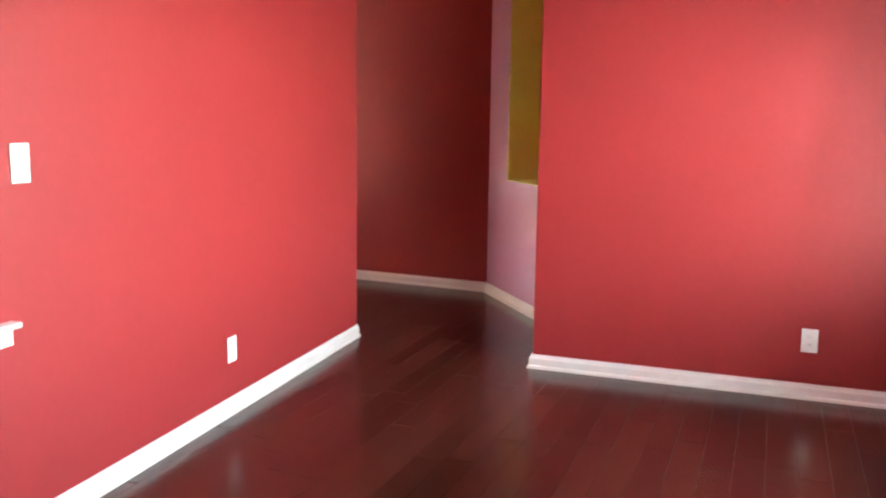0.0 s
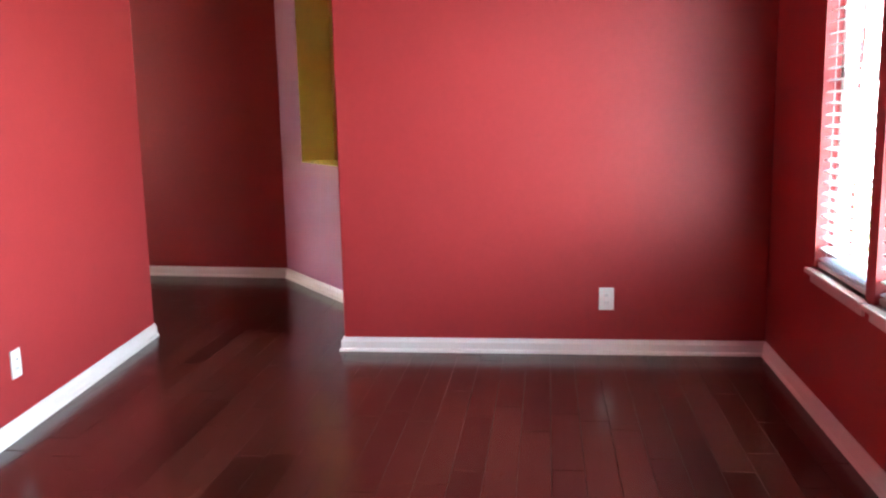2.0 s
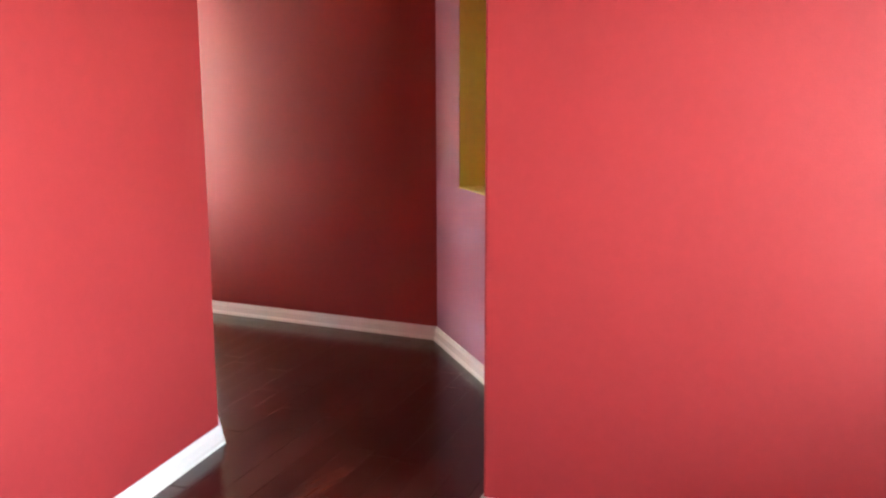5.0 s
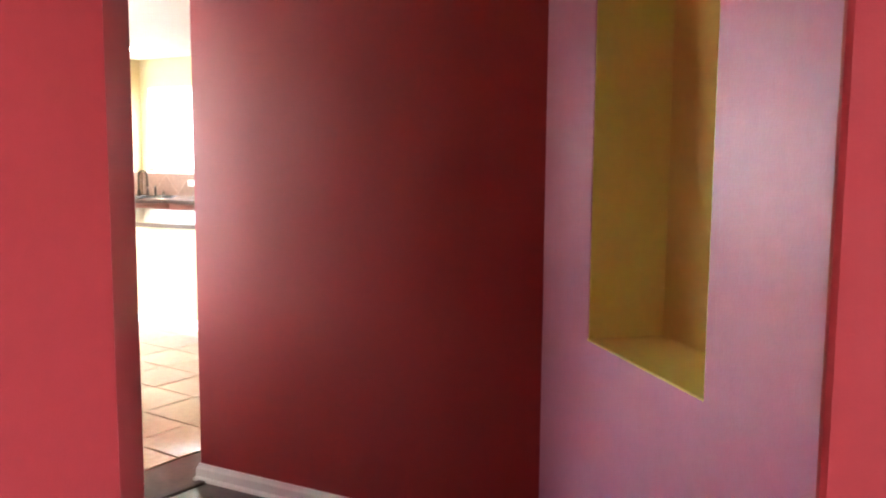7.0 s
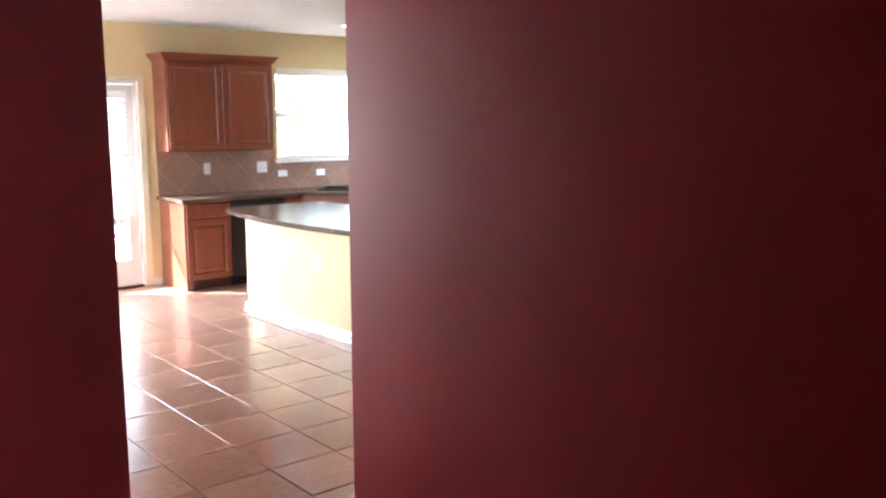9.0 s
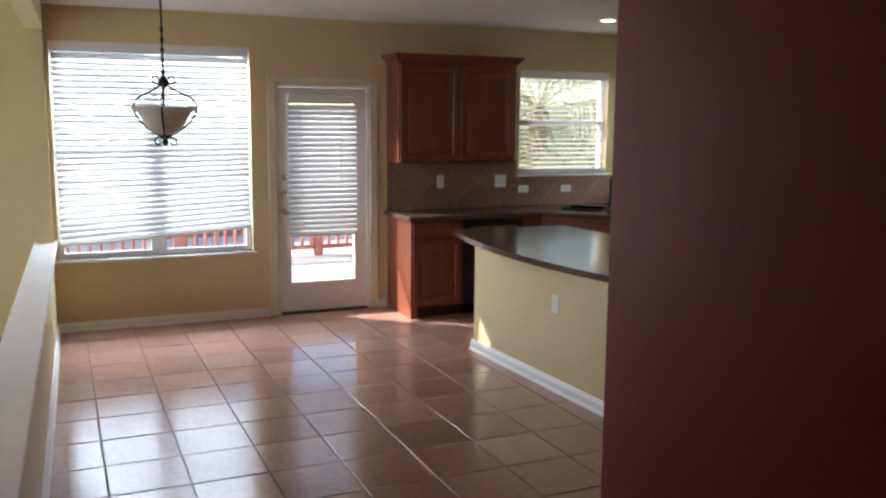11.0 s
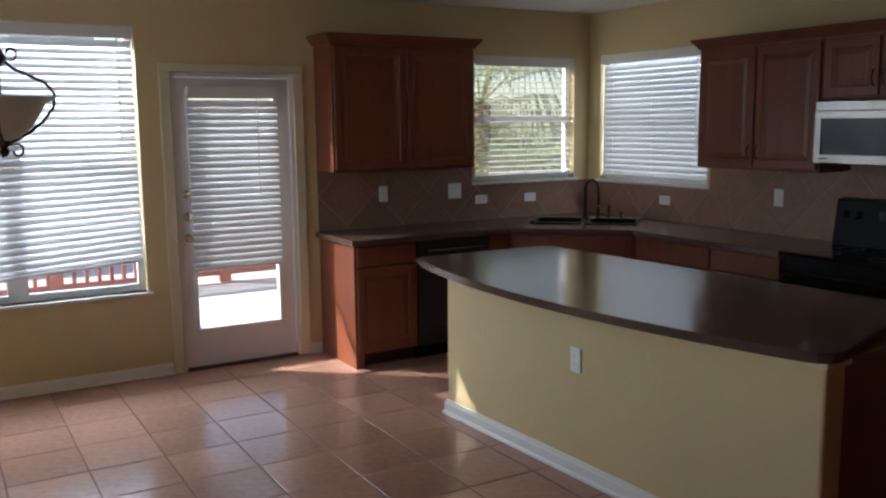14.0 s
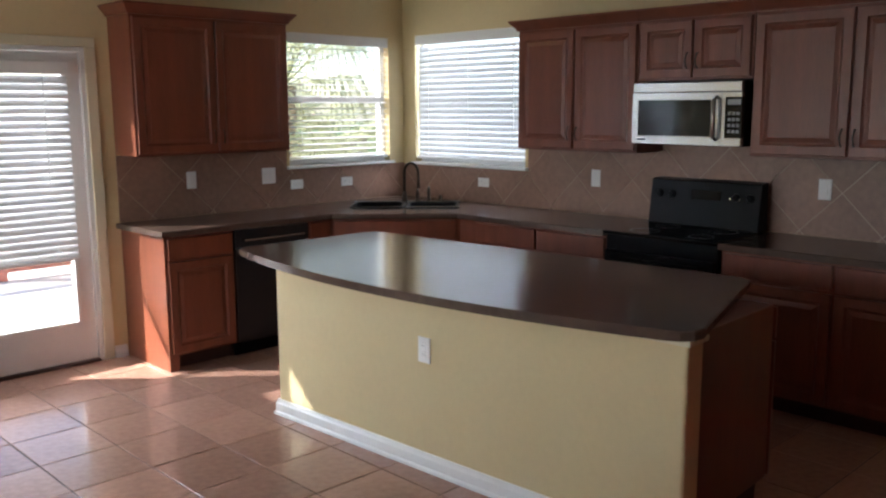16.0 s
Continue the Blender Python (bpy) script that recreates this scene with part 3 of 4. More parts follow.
def crown(parent, x0, x1, y, z, wrap_left=True, wrap_right=True):
    """Crown moulding that flares out along the top of a wall cabinet."""
    prof = [(0.0, 0.0), (0.012, 0.0), (0.016, 0.012), (0.030, 0.030), (0.048, 0.052), (0.055, 0.058), (0.055, 0.070), (0.0, 0.070)]
    line = [(x0, -0.001), (x0, y), (x1, y), (x1, -0.001)]
    dirs = [(-1, 0), (-1, -1), (1, -1), (1, 0)]
    if not wrap_left:
        line, dirs = line[1:], [(0, -1)] + dirs[2:]
    if not wrap_right:
        line, dirs = line[:-1], dirs[:-2] + [(0, -1)]
    bm = bmesh.new()
    rings = [[bm.verts.new((px + dx * o, py + dy * o, z + dz)) for o, dz in prof] for (px, py), (dx, dy) in zip(line, dirs)]
    for a, b in zip(rings, rings[1:]):
        for k in range(len(prof)):
            bm.faces.new((a[k], a[(k + 1) % len(prof)], b[(k + 1) % len(prof)], b[k]))
    bm.faces.new(rings[0])
    bm.faces.new(rings[-1][::-1])
    part("crown_moulding", bm, WOOD, parent)


def wall_cabinet(m, w, z0, z1, doors, label, depth=0.315, wl=True, wr=True, left_bare=0.0):
    e = new("wall_cabinet")
    e.matrix_basis = m
    tagged(e, label, "cabinet", "wall cabinets")
    part("body", cube(0, w, -depth, -0.002, z0, z1, 0.002), WOOD, e)
    # flat dark sheet that stands in for shade under the cabinet
    part("underside_shade_sheet", cube(0.02, w - 0.02, -depth + 0.02, -0.02, z0 - 0.004, z0 - 0.001), DARKWOOD_SHADE, e)
    n = len(doors)
    for i, hinge in enumerate(doors):
        a = 0.012 + i * (w - 0.012) / n
        dw = (w - 0.012) / n - 0.012
        px = dw - 0.028 if hinge == "l" else 0.028
        front(e, "door", a, z0 + 0.014, dw, z1 - z0 - 0.03, -depth, (px, 0.10))
    crown(e, 0, w, -depth, z1, wl, wr)
    return e


wall_cabinet(pose(-2.572, 0, 0), 1.172, 1.366, 2.258, "lr", "dark cherry wall cabinet with two panel doors beside the window")
R = -90
wall_cabinet(pose(0, -1.575, 0, 0, 0, R), 0.986, 1.377, 2.188, "lr", "cherry wall cabinet with two panel doors", wr=False)
wall_cabinet(pose(0, -2.564, 0, 0, 0, R), 0.752, 1.822, 2.188, "lr", "short cherry wall cabinet over the microwave", wl=False, wr=False)
wall_cabinet(pose(0, -3.319, 0, 0, 0, R), 1.10, 1.385, 2.188, "lr", "cherry wall cabinet with large panel doors", wl=False)


def base_cabinet(m, w, layout, label, depth=0.60, end_left=False):
    """layout: list of (x, width, kind): 'dd' a drawer over a door, 'd' a door alone."""
    e = new("base_cabinet")
    e.matrix_basis = m
    tagged(e, label, "cabinet", "base cabinets")
    part("body", cube(0, w, -depth, -0.002, 0.10, 0.874, 0.002), WOOD, e)
    part("toe_kick", cube(0.0, w, -depth + 0.075, -0.01, 0.0, 0.10), DARKWOOD_SHADE, e)
    for x, dw, kind in layout:
        if kind == "dd":
            front(e, "drawer", x, 0.725, dw, 0.135, -depth)
            front(e, "door", x, 0.115, dw, 0.595, -depth)
        else:
            front(e, "door", x, 0.115, dw, 0.745, -depth)
    if end_left:
        part("end_panel", cube(-0.006, 0.0, -depth, -0.002, 0.0, 0.874), WOOD, e)
        part("end_foot", cube(0.0, 0.06, -depth + 0.002, -depth + 0.075, 0.0, 0.10), WOOD, e)
    return e


base_cabinet(pose(-2.56, 0, 0), 0.485, [(0.012, 0.461, "dd")], "cherry base cabinet beside the patio door, sunlit side", end_left=True)
base_cabinet(pose(-1.465, 0, 0), 0.195, [(0.008, 0.178, "dd")], "narrow cherry base cabinet beside the dishwasher")
base_cabinet(pose(0, -1.27, 0, 0, 0, R), 1.285, [(0.17, 0.54, "dd"), (0.728, 0.545, "dd")], "cherry base cabinet with drawers beside the stove")
base_cabinet(pose(0, -3.325, 0, 0, 0, R), 1.085, [(0.02, 0.60, "dd"), (0.64, 0.43, "dd")], "cherry base cabinet with drawers and panel doors")
# corner sink cabinet
e = thing("sink_cabinet", "cherry corner cabinet under the sink", "cabinet", "base cabinets")
SINK_BODY = part("body", prism([(-1.268, -0.002), (-1.268, -0.60), (-0.60, -1.268), (-0.002, -1.268), (-0.002, -0.002)], 0.10, 0.874), WOOD, e)
part("toe_kick", prism([(-1.26, -0.01), (-1.22, -0.54), (-0.54, -1.22), (-0.01, -1.26), (-0.01, -0.01)], 0.0, 0.10), DARKWOOD_SHADE, e)
MD = pose(-1.268, -0.60, 0, 0, 0, -45)
for x, z, w, h, k in ((0.03, 0.725, 0.885, 0.135, "drawer"), (0.03, 0.115, 0.435, 0.595, "door"), (0.48, 0.115, 0.435, 0.595, "door")):
    bm = panel_door(w, h, flat=k == "drawer")
    bm.transform(MD @ Matrix.Translation((x, -0.001, z)))
    part(k, bm, WOOD, e)

# dishwasher
e = thing("dishwasher", "dark grey dishwasher with a steel handle under the worktop", "dishwasher", at=(-2.072, 0, 0))
part("body", cube(0.004, 0.598, -0.585, -0.02, 0.09, 0.87), BLACK, e)
part("door", cube(0.004, 0.598, -0.612, -0.588, 0.10, 0.745, 0.005), CHARCOAL, e)
ctl = part("control_panel", cube(0.004, 0.598, -0.616, -0.588, 0.752, 0.868, 0.005), CHARCOAL, e)
part("handle", tube(bmesh.new(), [(0.06, -0.616, 0.80), (0.06, -0.645, 0.80), (0.54, -0.645, 0.80), (0.54, -0.616, 0.80)], 0.009, 8), STEEL, ctl, "brushed steel bar handle")
part("kick_plate", cube(0.01, 0.592, -0.55, -0.53, 0.0, 0.09), BLACK, e)


# worktops
def slab(points, z0, z1, r=0.006):
    bm = prism(points, z0, z1)
    es = [ed for ed in bm.edges if abs(ed.verts[0].co.z - ed.verts[1].co.z) < 1e-6]
    bmesh.ops.bevel(bm, geom=es, offset=r, segments=3, profile=0.5, affect="EDGES")
    return bm


wt = thing("worktop", "dark brown laminate kitchen worktop round the corner", "worktop")
SINK_TOP = part("top", slab([(-2.598, -0.001), (-2.598, -0.645), (-1.285, -0.645), (-0.645, -1.285), (-0.645, -2.552), (-0.001, -2.552), (-0.001, -0.001)], 0.876, 0.914), COUNTER, wt)
wt2 = thing("worktop", "dark brown laminate worktop beside the stove", "worktop")
part("top", slab([(-0.645, -3.322), (-0.645, -4.43), (-0.001, -4.43), (-0.001, -3.322)], 0.876, 0.914), COUNTER, wt2)

# sink, faucet and dispensers
SM = Matrix.Translation((-0.545, -0.62, 0.914)) @ Matrix.Rotation(radians(-45), 4, "Z")
e = new("sink")
e.matrix_basis = SM
tagged(e, "dark double-bowl sink set in the corner worktop", "sink")


def bowl_rim(x0, x1, y0, y1):
    """A thin rolled lip round a bowl."""
    pts_ = []
    for (cx, cy), st in (((x1 - 0.06, y1 - 0.06), 0), ((x0 + 0.06, y1 - 0.06), 90), ((x0 + 0.06, y0 + 0.06), 180), ((x1 - 0.06, y0 + 0.06), 270)):
        pts_ += [(cx + 0.066 * math.cos(radians(st + k * 22.5)), cy + 0.066 * math.sin(radians(st + k * 22.5)), 0.0105) for k in range(5)]
    return tube(bmesh.new(), pts_ + [pts_[0]], 0.0035, 6)


def cut_out(ob, spans, y0, y1):
    """Cut the openings for the bowls through a mesh under the sink."""
    for x0, x1 in spans:
        bm = cube(x0, x1, y0, y1, -0.16, 0.05)
        bm.transform(SM)
        me = bpy.data.meshes.new("cutter")
        bm.to_mesh(me)
        tool = bpy.data.objects.new("cutter", me)
        scene.collection.objects.link(tool)
        md_ = ob.modifiers.new("cut", "BOOLEAN")
        md_.operation, md_.solver, md_.object = "DIFFERENCE", "EXACT", tool
        bpy.context.view_layer.update()
        done = bpy.data.meshes.new_from_object(ob.evaluated_get(bpy.context.evaluated_depsgraph_get()))
        ob.modifiers.remove(md_)
        ob.data = done
        bpy.data.objects.remove(tool)


def bowl(x0, x1, y0, y1, deep):
    bm = bmesh.new()
    loops = []
    for o, z in ((-0.016, 0.0), (-0.014, 0.008), (-0.004, 0.010), (0.004, 0.006), (0.010, -0.01), (0.018, -deep * 0.9), (0.05, -deep)):
        c, pts_ = 0.06, []
        ax0, ax1, ay0, ay1 = x0 + o, x1 - o, y0 + o, y1 - o
        for (cx, cy), st in (((ax1 - c, ay1 - c), 0), ((ax0 + c, ay1 - c), 90), ((ax0 + c, ay0 + c), 180), ((ax1 - c, ay0 + c), 270)):
            for k in range(5):
                a = radians(st + k * 22.5)
                pts_.append(bm.verts.new((cx + c * math.cos(a), cy + c * math.sin(a), z)))
        loops.append(pts_)
    for a, b in zip(loops, loops[1:]):
        for k in range(len(a)):
            bm.faces.new((a[k], a[(k + 1) % len(a)], b[(k + 1) % len(a)], b[k]))
    bm.faces.new(loops[-1])
    return bm


for x0, x1 in ((-0.405, -0.022), (0.022, 0.405)):
    bw = part("bowl", bowl(x0, x1, -0.20, 0.17, 0.14), BLACK, e)
    part("bowl_rim", bowl_rim(x0, x1, -0.20, 0.17), STEEL, bw, "thin bright bowl rim")
    part("drain", lathe(bmesh.new(), [(0.045, -0.1385), (0.040, -0.136), (0.012, -0.1365)], segments=20), STEEL, bw).location = ((x0 + x1) / 2, -0.015, 0)
for ob in (SINK_TOP, SINK_BODY):
    cut_out(ob, [(-0.40, -0.027), (0.027, 0.40)], -0.195, 0.165)
part("rim", cube(-0.43, 0.43, 0.185, 0.27, 0.0, 0.007, 0.003), BLACK, e)
f = new("faucet")
f.matrix_basis = SM @ Matrix.Translation((-0.02, 0.23, 0.007)) @ Matrix.Rotation(radians(50), 4, "Z")
tagged(f, "dark bronze gooseneck faucet behind the sink", "faucet")
part("base", lathe(bmesh.new(), [(0.030, 0), (0.030, 0.008), (0.022, 0.018), (0.018, 0.06), (0.016, 0.08)], segments=16), BRONZE, f, smooth=True)
neck = [(0, 0, 0.07)] + [(0, 0, 0.07 + 0.16 * k / 4) for k in range(1, 5)] + [(0.0, -0.075 + 0.075 * math.cos(radians(a)), 0.23 + 0.08 * math.sin(radians(a))) for a in range(15, 181, 15)] + [(0, -0.152, 0.17)]
part("spout", tube(bmesh.new(), neck, 0.011, 10), BRONZE, f, smooth=True)
part("spray_head", tube(bmesh.new(), [(0, -0.152, 0.18), (0, -0.152, 0.115)], [0.012, 0.016], 12), BRONZE, f)
for dx, h, nm, lab in ((0.085, 0.085, "faucet_lever", "dark bronze lever beside the faucet"), (0.175, 0.105, "soap_dispenser", "dark bronze soap dispenser beside the faucet"), (0.27, 0.05, "sink_sprayer", "short dark bronze sprayer beside the faucet")):
    g = new(nm)
    g.matrix_basis = SM @ Matrix.Translation((dx, 0.23, 0.007))
    tagged(g, lab, "sink fitting")
    part("stem", lathe(bmesh.new(), [(0.022, 0), (0.022, 0.008), (0.013, 0.014), (0.015, h * 0.6), (0.010, h)], segments=14), BRONZE, g, smooth=True)
    if h > 0.06:
        part("nozzle", tube(bmesh.new(), [(0, 0, h - 0.005), (0, -0.012, h + 0.012), (0, -0.055, h + 0.004)], [0.009, 0.008, 0.006], 8), BRONZE, g)

# stove
e = thing("stove", "black electric stove with a back control panel", "stove", at=(0, -2.558, 0), turn=R)
W_ = 0.758
part("body", cube(0.004, W_ - 0.004, -0.62, -0.03, 0.02, 0.895, 0.004), BLACK, e)
part("cooktop", cube(0.0, W_, -0.655, -0.09, 0.895, 0.918, 0.006), BLACKGLASS, e)
dr = part("oven_door", cube(0.012, W_ - 0.012, -0.655, -0.622, 0.24, 0.80, 0.008), BLACK, e)
part("oven_window", cube(0.14, W_ - 0.14, -0.659, -0.654, 0.38, 0.66, 0.004), BLACKGLASS, dr)
part("handle", tube(bmesh.new(), [(0.08, -0.655, 0.765), (0.08, -0.70, 0.765), (W_ - 0.08, -0.70, 0.765), (W_ - 0.08, -0.655, 0.765)], 0.011, 8), BLACK, dr)
part("drawer", cube(0.012, W_ - 0.012, -0.65, -0.622, 0.05, 0.225, 0.008), BLACK, e)
bm = bmesh.new()
loop_a = [bm.verts.new(p) for p in ((0.0, -0.155, 0.918), (0.0, -0.115, 1.205), (0.0, -0.04, 1.215), (0.0, -0.03, 0.918))]
loop_b = [bm.verts.new((W_, v.co.y, v.co.z)) for v in loop_a]
for k in range(4):
    bm.faces.new((loop_a[k], loop_a[(k + 1) % 4], loop_b[(k + 1) % 4], loop_b[k]))
bm.faces.new(loop_a)
bm.faces.new(loop_b[::-1])
bmesh.ops.bevel(bm, geom=list(bm.edges), offset=0.008, segments=2, profile=0.5, affect="EDGES")
bg = part("back_panel", bm, BLACK, e)
part("display", cube(0.30, 0.50, -0.137, -0.128, 1.09, 1.15, 0.002), BLACKGLASS, bg)
for kx in (0.07, 0.16, W_ - 0.16, W_ - 0.07):
    kb = lathe(bmesh.new(), [(0.026, 0), (0.024, 0.012), (0.018, 0.022), (0.015, 0.024)], segments=16)
    kb.transform(Matrix.Translation((kx, -0.130, 1.115)) @ Matrix.Rotation(radians(82), 4, "X"))
    part("knob", kb, BLACK, bg)
for kx in (0.56, 0.59, 0.62):
    part("button", cube(kx - 0.008, kx + 0.008, -0.139, -0.13, 1.10, 1.116, 0.002), STEEL, bg)
for bx, by, br in ((0.2, -0.5, 0.09), (0.2, -0.24, 0.075), (0.58, -0.5, 0.075), (0.58, -0.24, 0.09)):
    ring = bmesh.new()
    a_ = [[ring.verts.new((bx + r_ * math.cos(k * math.pi / 14), by + r_ * math.sin(k * math.pi / 14), 0.9186)) for k in range(28)] for r_ in (br, br - 0.006)]
    for k in range(28):
        ring.faces.new((a_[0][k], a_[0][(k + 1) % 28], a_[1][(k + 1) % 28], a_[1][k]))
    part("burner_ring", ring, GREY, e)

# microwave
e = thing("microwave", "stainless steel over-range microwave with a dark window", "microwave", at=(0, -2.572, 0.016), turn=R)
W_ = 0.722
part("body", cube(0, W_, -0.36, -0.004, 1.42, 1.795, 0.003), BLACK, e)
part("vent_strip", cube(0.002, W_ - 0.002, -0.392, -0.36, 1.735, 1.793, 0.004), STEEL, e)
md = part("door", wall_with_holes("x", 0.002, 0.60, -0.395, -0.362, 1.425, 1.732, [(0.045, 0.535, 1.475, 1.69)]), STEEL, e)
part("door_window", cube(0.045, 0.535, -0.385, -0.366, 1.475, 1.69), BLACKGLASS, md)
part("handle", tube(bmesh.new(), [(0.572, -0.395, 1.46), (0.572, -0.43, 1.475), (0.572, -0.435, 1.58), (0.572, -0.43, 1.69), (0.572, -0.395, 1.705)], 0.012, 10), STEEL, md, smooth=True)
cp = part("control_panel", wall_with_holes("x", 0.603, W_ - 0.002, -0.395, -0.362, 1.425, 1.732, [(0.625, 0.725, 1.47, 1.705)]), STEEL, e)
part("keypad", cube(0.625, 0.725, -0.388, -0.366, 1.47, 1.705), BLACKGLASS, cp)
part("display", cube(0.635, 0.715, -0.390, -0.3885, 1.66, 1.69), GREY, cp)
for k in range(12):
    bx, bz = 0.640 + (k % 3) * 0.026, 1.50 + (k // 3) * 0.034
    part("key", cube(bx, bx + 0.018, -0.390, -0.3885, bz, bz + 0.016), GREY, cp)
part("badge", cube(0.04, 0.10, -0.3965, -0.395, 1.447, 1.456), GREY, md)

# ---- island ----
e = thing("kitchen_island", "pale yellow half-wall island with a curved brown worktop", "island", at=(-2.50, -1.735, 0), turn=2.3)
IM = pose(-2.50, -1.735, 0, 0, 0, 2.3)
LI = 2.43
part("wall_panel", cube(0, 0.12, -LI, 0, 0, 0.857, 0.012), YELLOW, e, "pale yellow painted panel")
part("cabinet_body", cube(0.121, 0.76, -LI + 0.013, -0.015, 0.10, 0.857, 0.003), WOOD, e, "cherry wood cabinet back")
part("toe_kick", cube(0.121, 0.69, -LI + 0.025, -0.02, 0.0, 0.10), DARKWOOD_SHADE, e)
for k in range(4):
    for kind, z_, h_ in (("drawer", 0.715, 0.130), ("door", 0.115, 0.585)):
        bm = panel_door(0.585, h_, flat=kind == "drawer")
        bm.transform(Matrix.Translation((0.76, -0.03 - k * 0.604 - 0.585, z_)) @ Matrix.Rotation(radians(90), 4, "Z"))
        part(kind, bm, WOOD, e)
part("baseboard", baseboard([(0.10, 0), (0, 0), (0, -LI), (0.12, -LI)], 0.085, side=-1.0), WHITE, e, "white moulded baseboard")
part("trim_moulding", cube(-0.016, 0.13, -LI - 0.015, 0.015, 0.836, 0.8575, 0.004), CREAM, e, "cream moulding under the worktop")
bow = np.polyfit([-1.45, -2.0, -2.6, -3.1, -3.6, -4.0, -4.12], [-2.545, -2.645, -2.69, -2.665, -2.585, -2.495, -2.46], 3)
curve = [(float(np.polyval(bow, -1.45 - 2.65 * k / 20)), -1.45 - 2.65 * k / 20) for k in range(21)]
edge = curve + [(-2.447, -4.155), (-2.41, -4.19), (-2.35, -4.195), (-1.42, -3.90), (-1.375, -3.84), (-1.56, -1.49), (-1.61, -1.45), (-2.50, -1.42)]
bm = slab(edge, 0.8585, 0.898, 0.008)
bm.transform(IM.inverted())
part("worktop", bm, COUNTER, e, "dark brown laminate worktop")

# ---- chandelier ----
e = thing("chandelier", "wrought iron chandelier with a frosted glass bowl", "chandelier", at=(-4.814, -2.58, 1.60))
part("bowl", lathe(bmesh.new(), [(0.012, 0.055), (0.05, 0.065), (0.095, 0.10), (0.125, 0.15), (0.145, 0.185), (0.180, 0.205), (0.183, 0.209), (0.176, 0.209), (0.140, 0.190), (0.120, 0.155), (0.090, 0.108), (0.02, 0.07)], segments=40), FROST, e, "frosted white glass bowl", smooth=True)
part("finial", lathe(bmesh.new(), [(0.004, 0.0), (0.014, 0.010), (0.018, 0.020), (0.010, 0.032), (0.022, 0.042), (0.030, 0.052), (0.012, 0.062)], segments=16), BRONZE, e, smooth=True)
part("hub", lathe(bmesh.new(), [(0.010, 0.315), (0.024, 0.325), (0.030, 0.345), (0.022, 0.362), (0.010, 0.375), (0.012, 0.40), (0.006, 0.41)], segments=16), BRONZE, e, smooth=True)
for k in range(3):
    a = radians(20 + 120 * k)
    prof = [(0.022, 0.335), (0.05, 0.310), (0.11, 0.285), (0.165, 0.262), (0.196, 0.225), (0.190, 0.175), (0.150, 0.125), (0.095, 0.085), (0.045, 0.058), (0.014, 0.045)]
    part("arm", tube(bmesh.new(), [(r_ * math.cos(a), r_ * math.sin(a), z_) for r_, z_ in prof], 0.0058, 8), BRONZE, e, smooth=True)
    for zc, sgn in ((0.352, 1), (0.028, -1)):
        curl = [(0.012, -0.022)] + [(0.047 + (0.026 - 0.0012 * q) * math.cos(radians(-130 + 32 * q)), 0.008 + (0.026 - 0.0012 * q) * math.sin(radians(-130 + 32 * q))) for q in range(11)]
        sc = [(r_ * math.cos(a), r_ * math.sin(a), zc + sgn * z_) for r_, z_ in curl]
        part("scroll", tube(bmesh.new(), sc, 0.0042, 6), BRONZE, e, smooth=True)
part("rod", tube(bmesh.new(), [(0, 0, 0.06), (0, 0, 0.40)], 0.005, 8), BRONZE, e)
part("stem", tube(bmesh.new(), [(0, 0, 0.40), (0, 0, H - 1.60 - 0.02)], 0.0055, 8), BRONZE, e)
for k in range(9):
    zc = 0.43 + k * 0.028
    link = [(0.008 * math.cos(q * math.pi / 5) * (k % 2), 0.008 * math.cos(q * math.pi / 5) * (1 - k % 2), zc + 0.018 * math.sin(q * math.pi / 5)) for q in range(11)]
    part("chain_link", tube(bmesh.new(), link, 0.0026, 5), BRONZE, e)
part("canopy", lathe(bmesh.new(), [(0.012, H - 1.60 - 0.05), (0.05, H - 1.60 - 0.03), (0.062, H - 1.60 - 0.004), (0.062, H - 1.60 - 0.001)], segments=24), BRONZE, e, smooth=True)

# ---- recessed lights ----
for x, y in ((-0.925, -1.085),):
    e = thing("recessed_light", "round recessed ceiling light, switched on", "ceiling light", "recessed lights", at=(x, y, H))
    part("trim_ring", lathe(bmesh.new(), [(0.072, -0.006), (0.095, -0.006), (0.100, -0.001), (0.072, -0.001)], segments=28), WHITE, e)
    part("bulb", lathe(bmesh.new(), [(0.068, -0.004), (0.050, -0.010), (0.004, -0.012)], segments=24), LAMP, e, smooth=True)


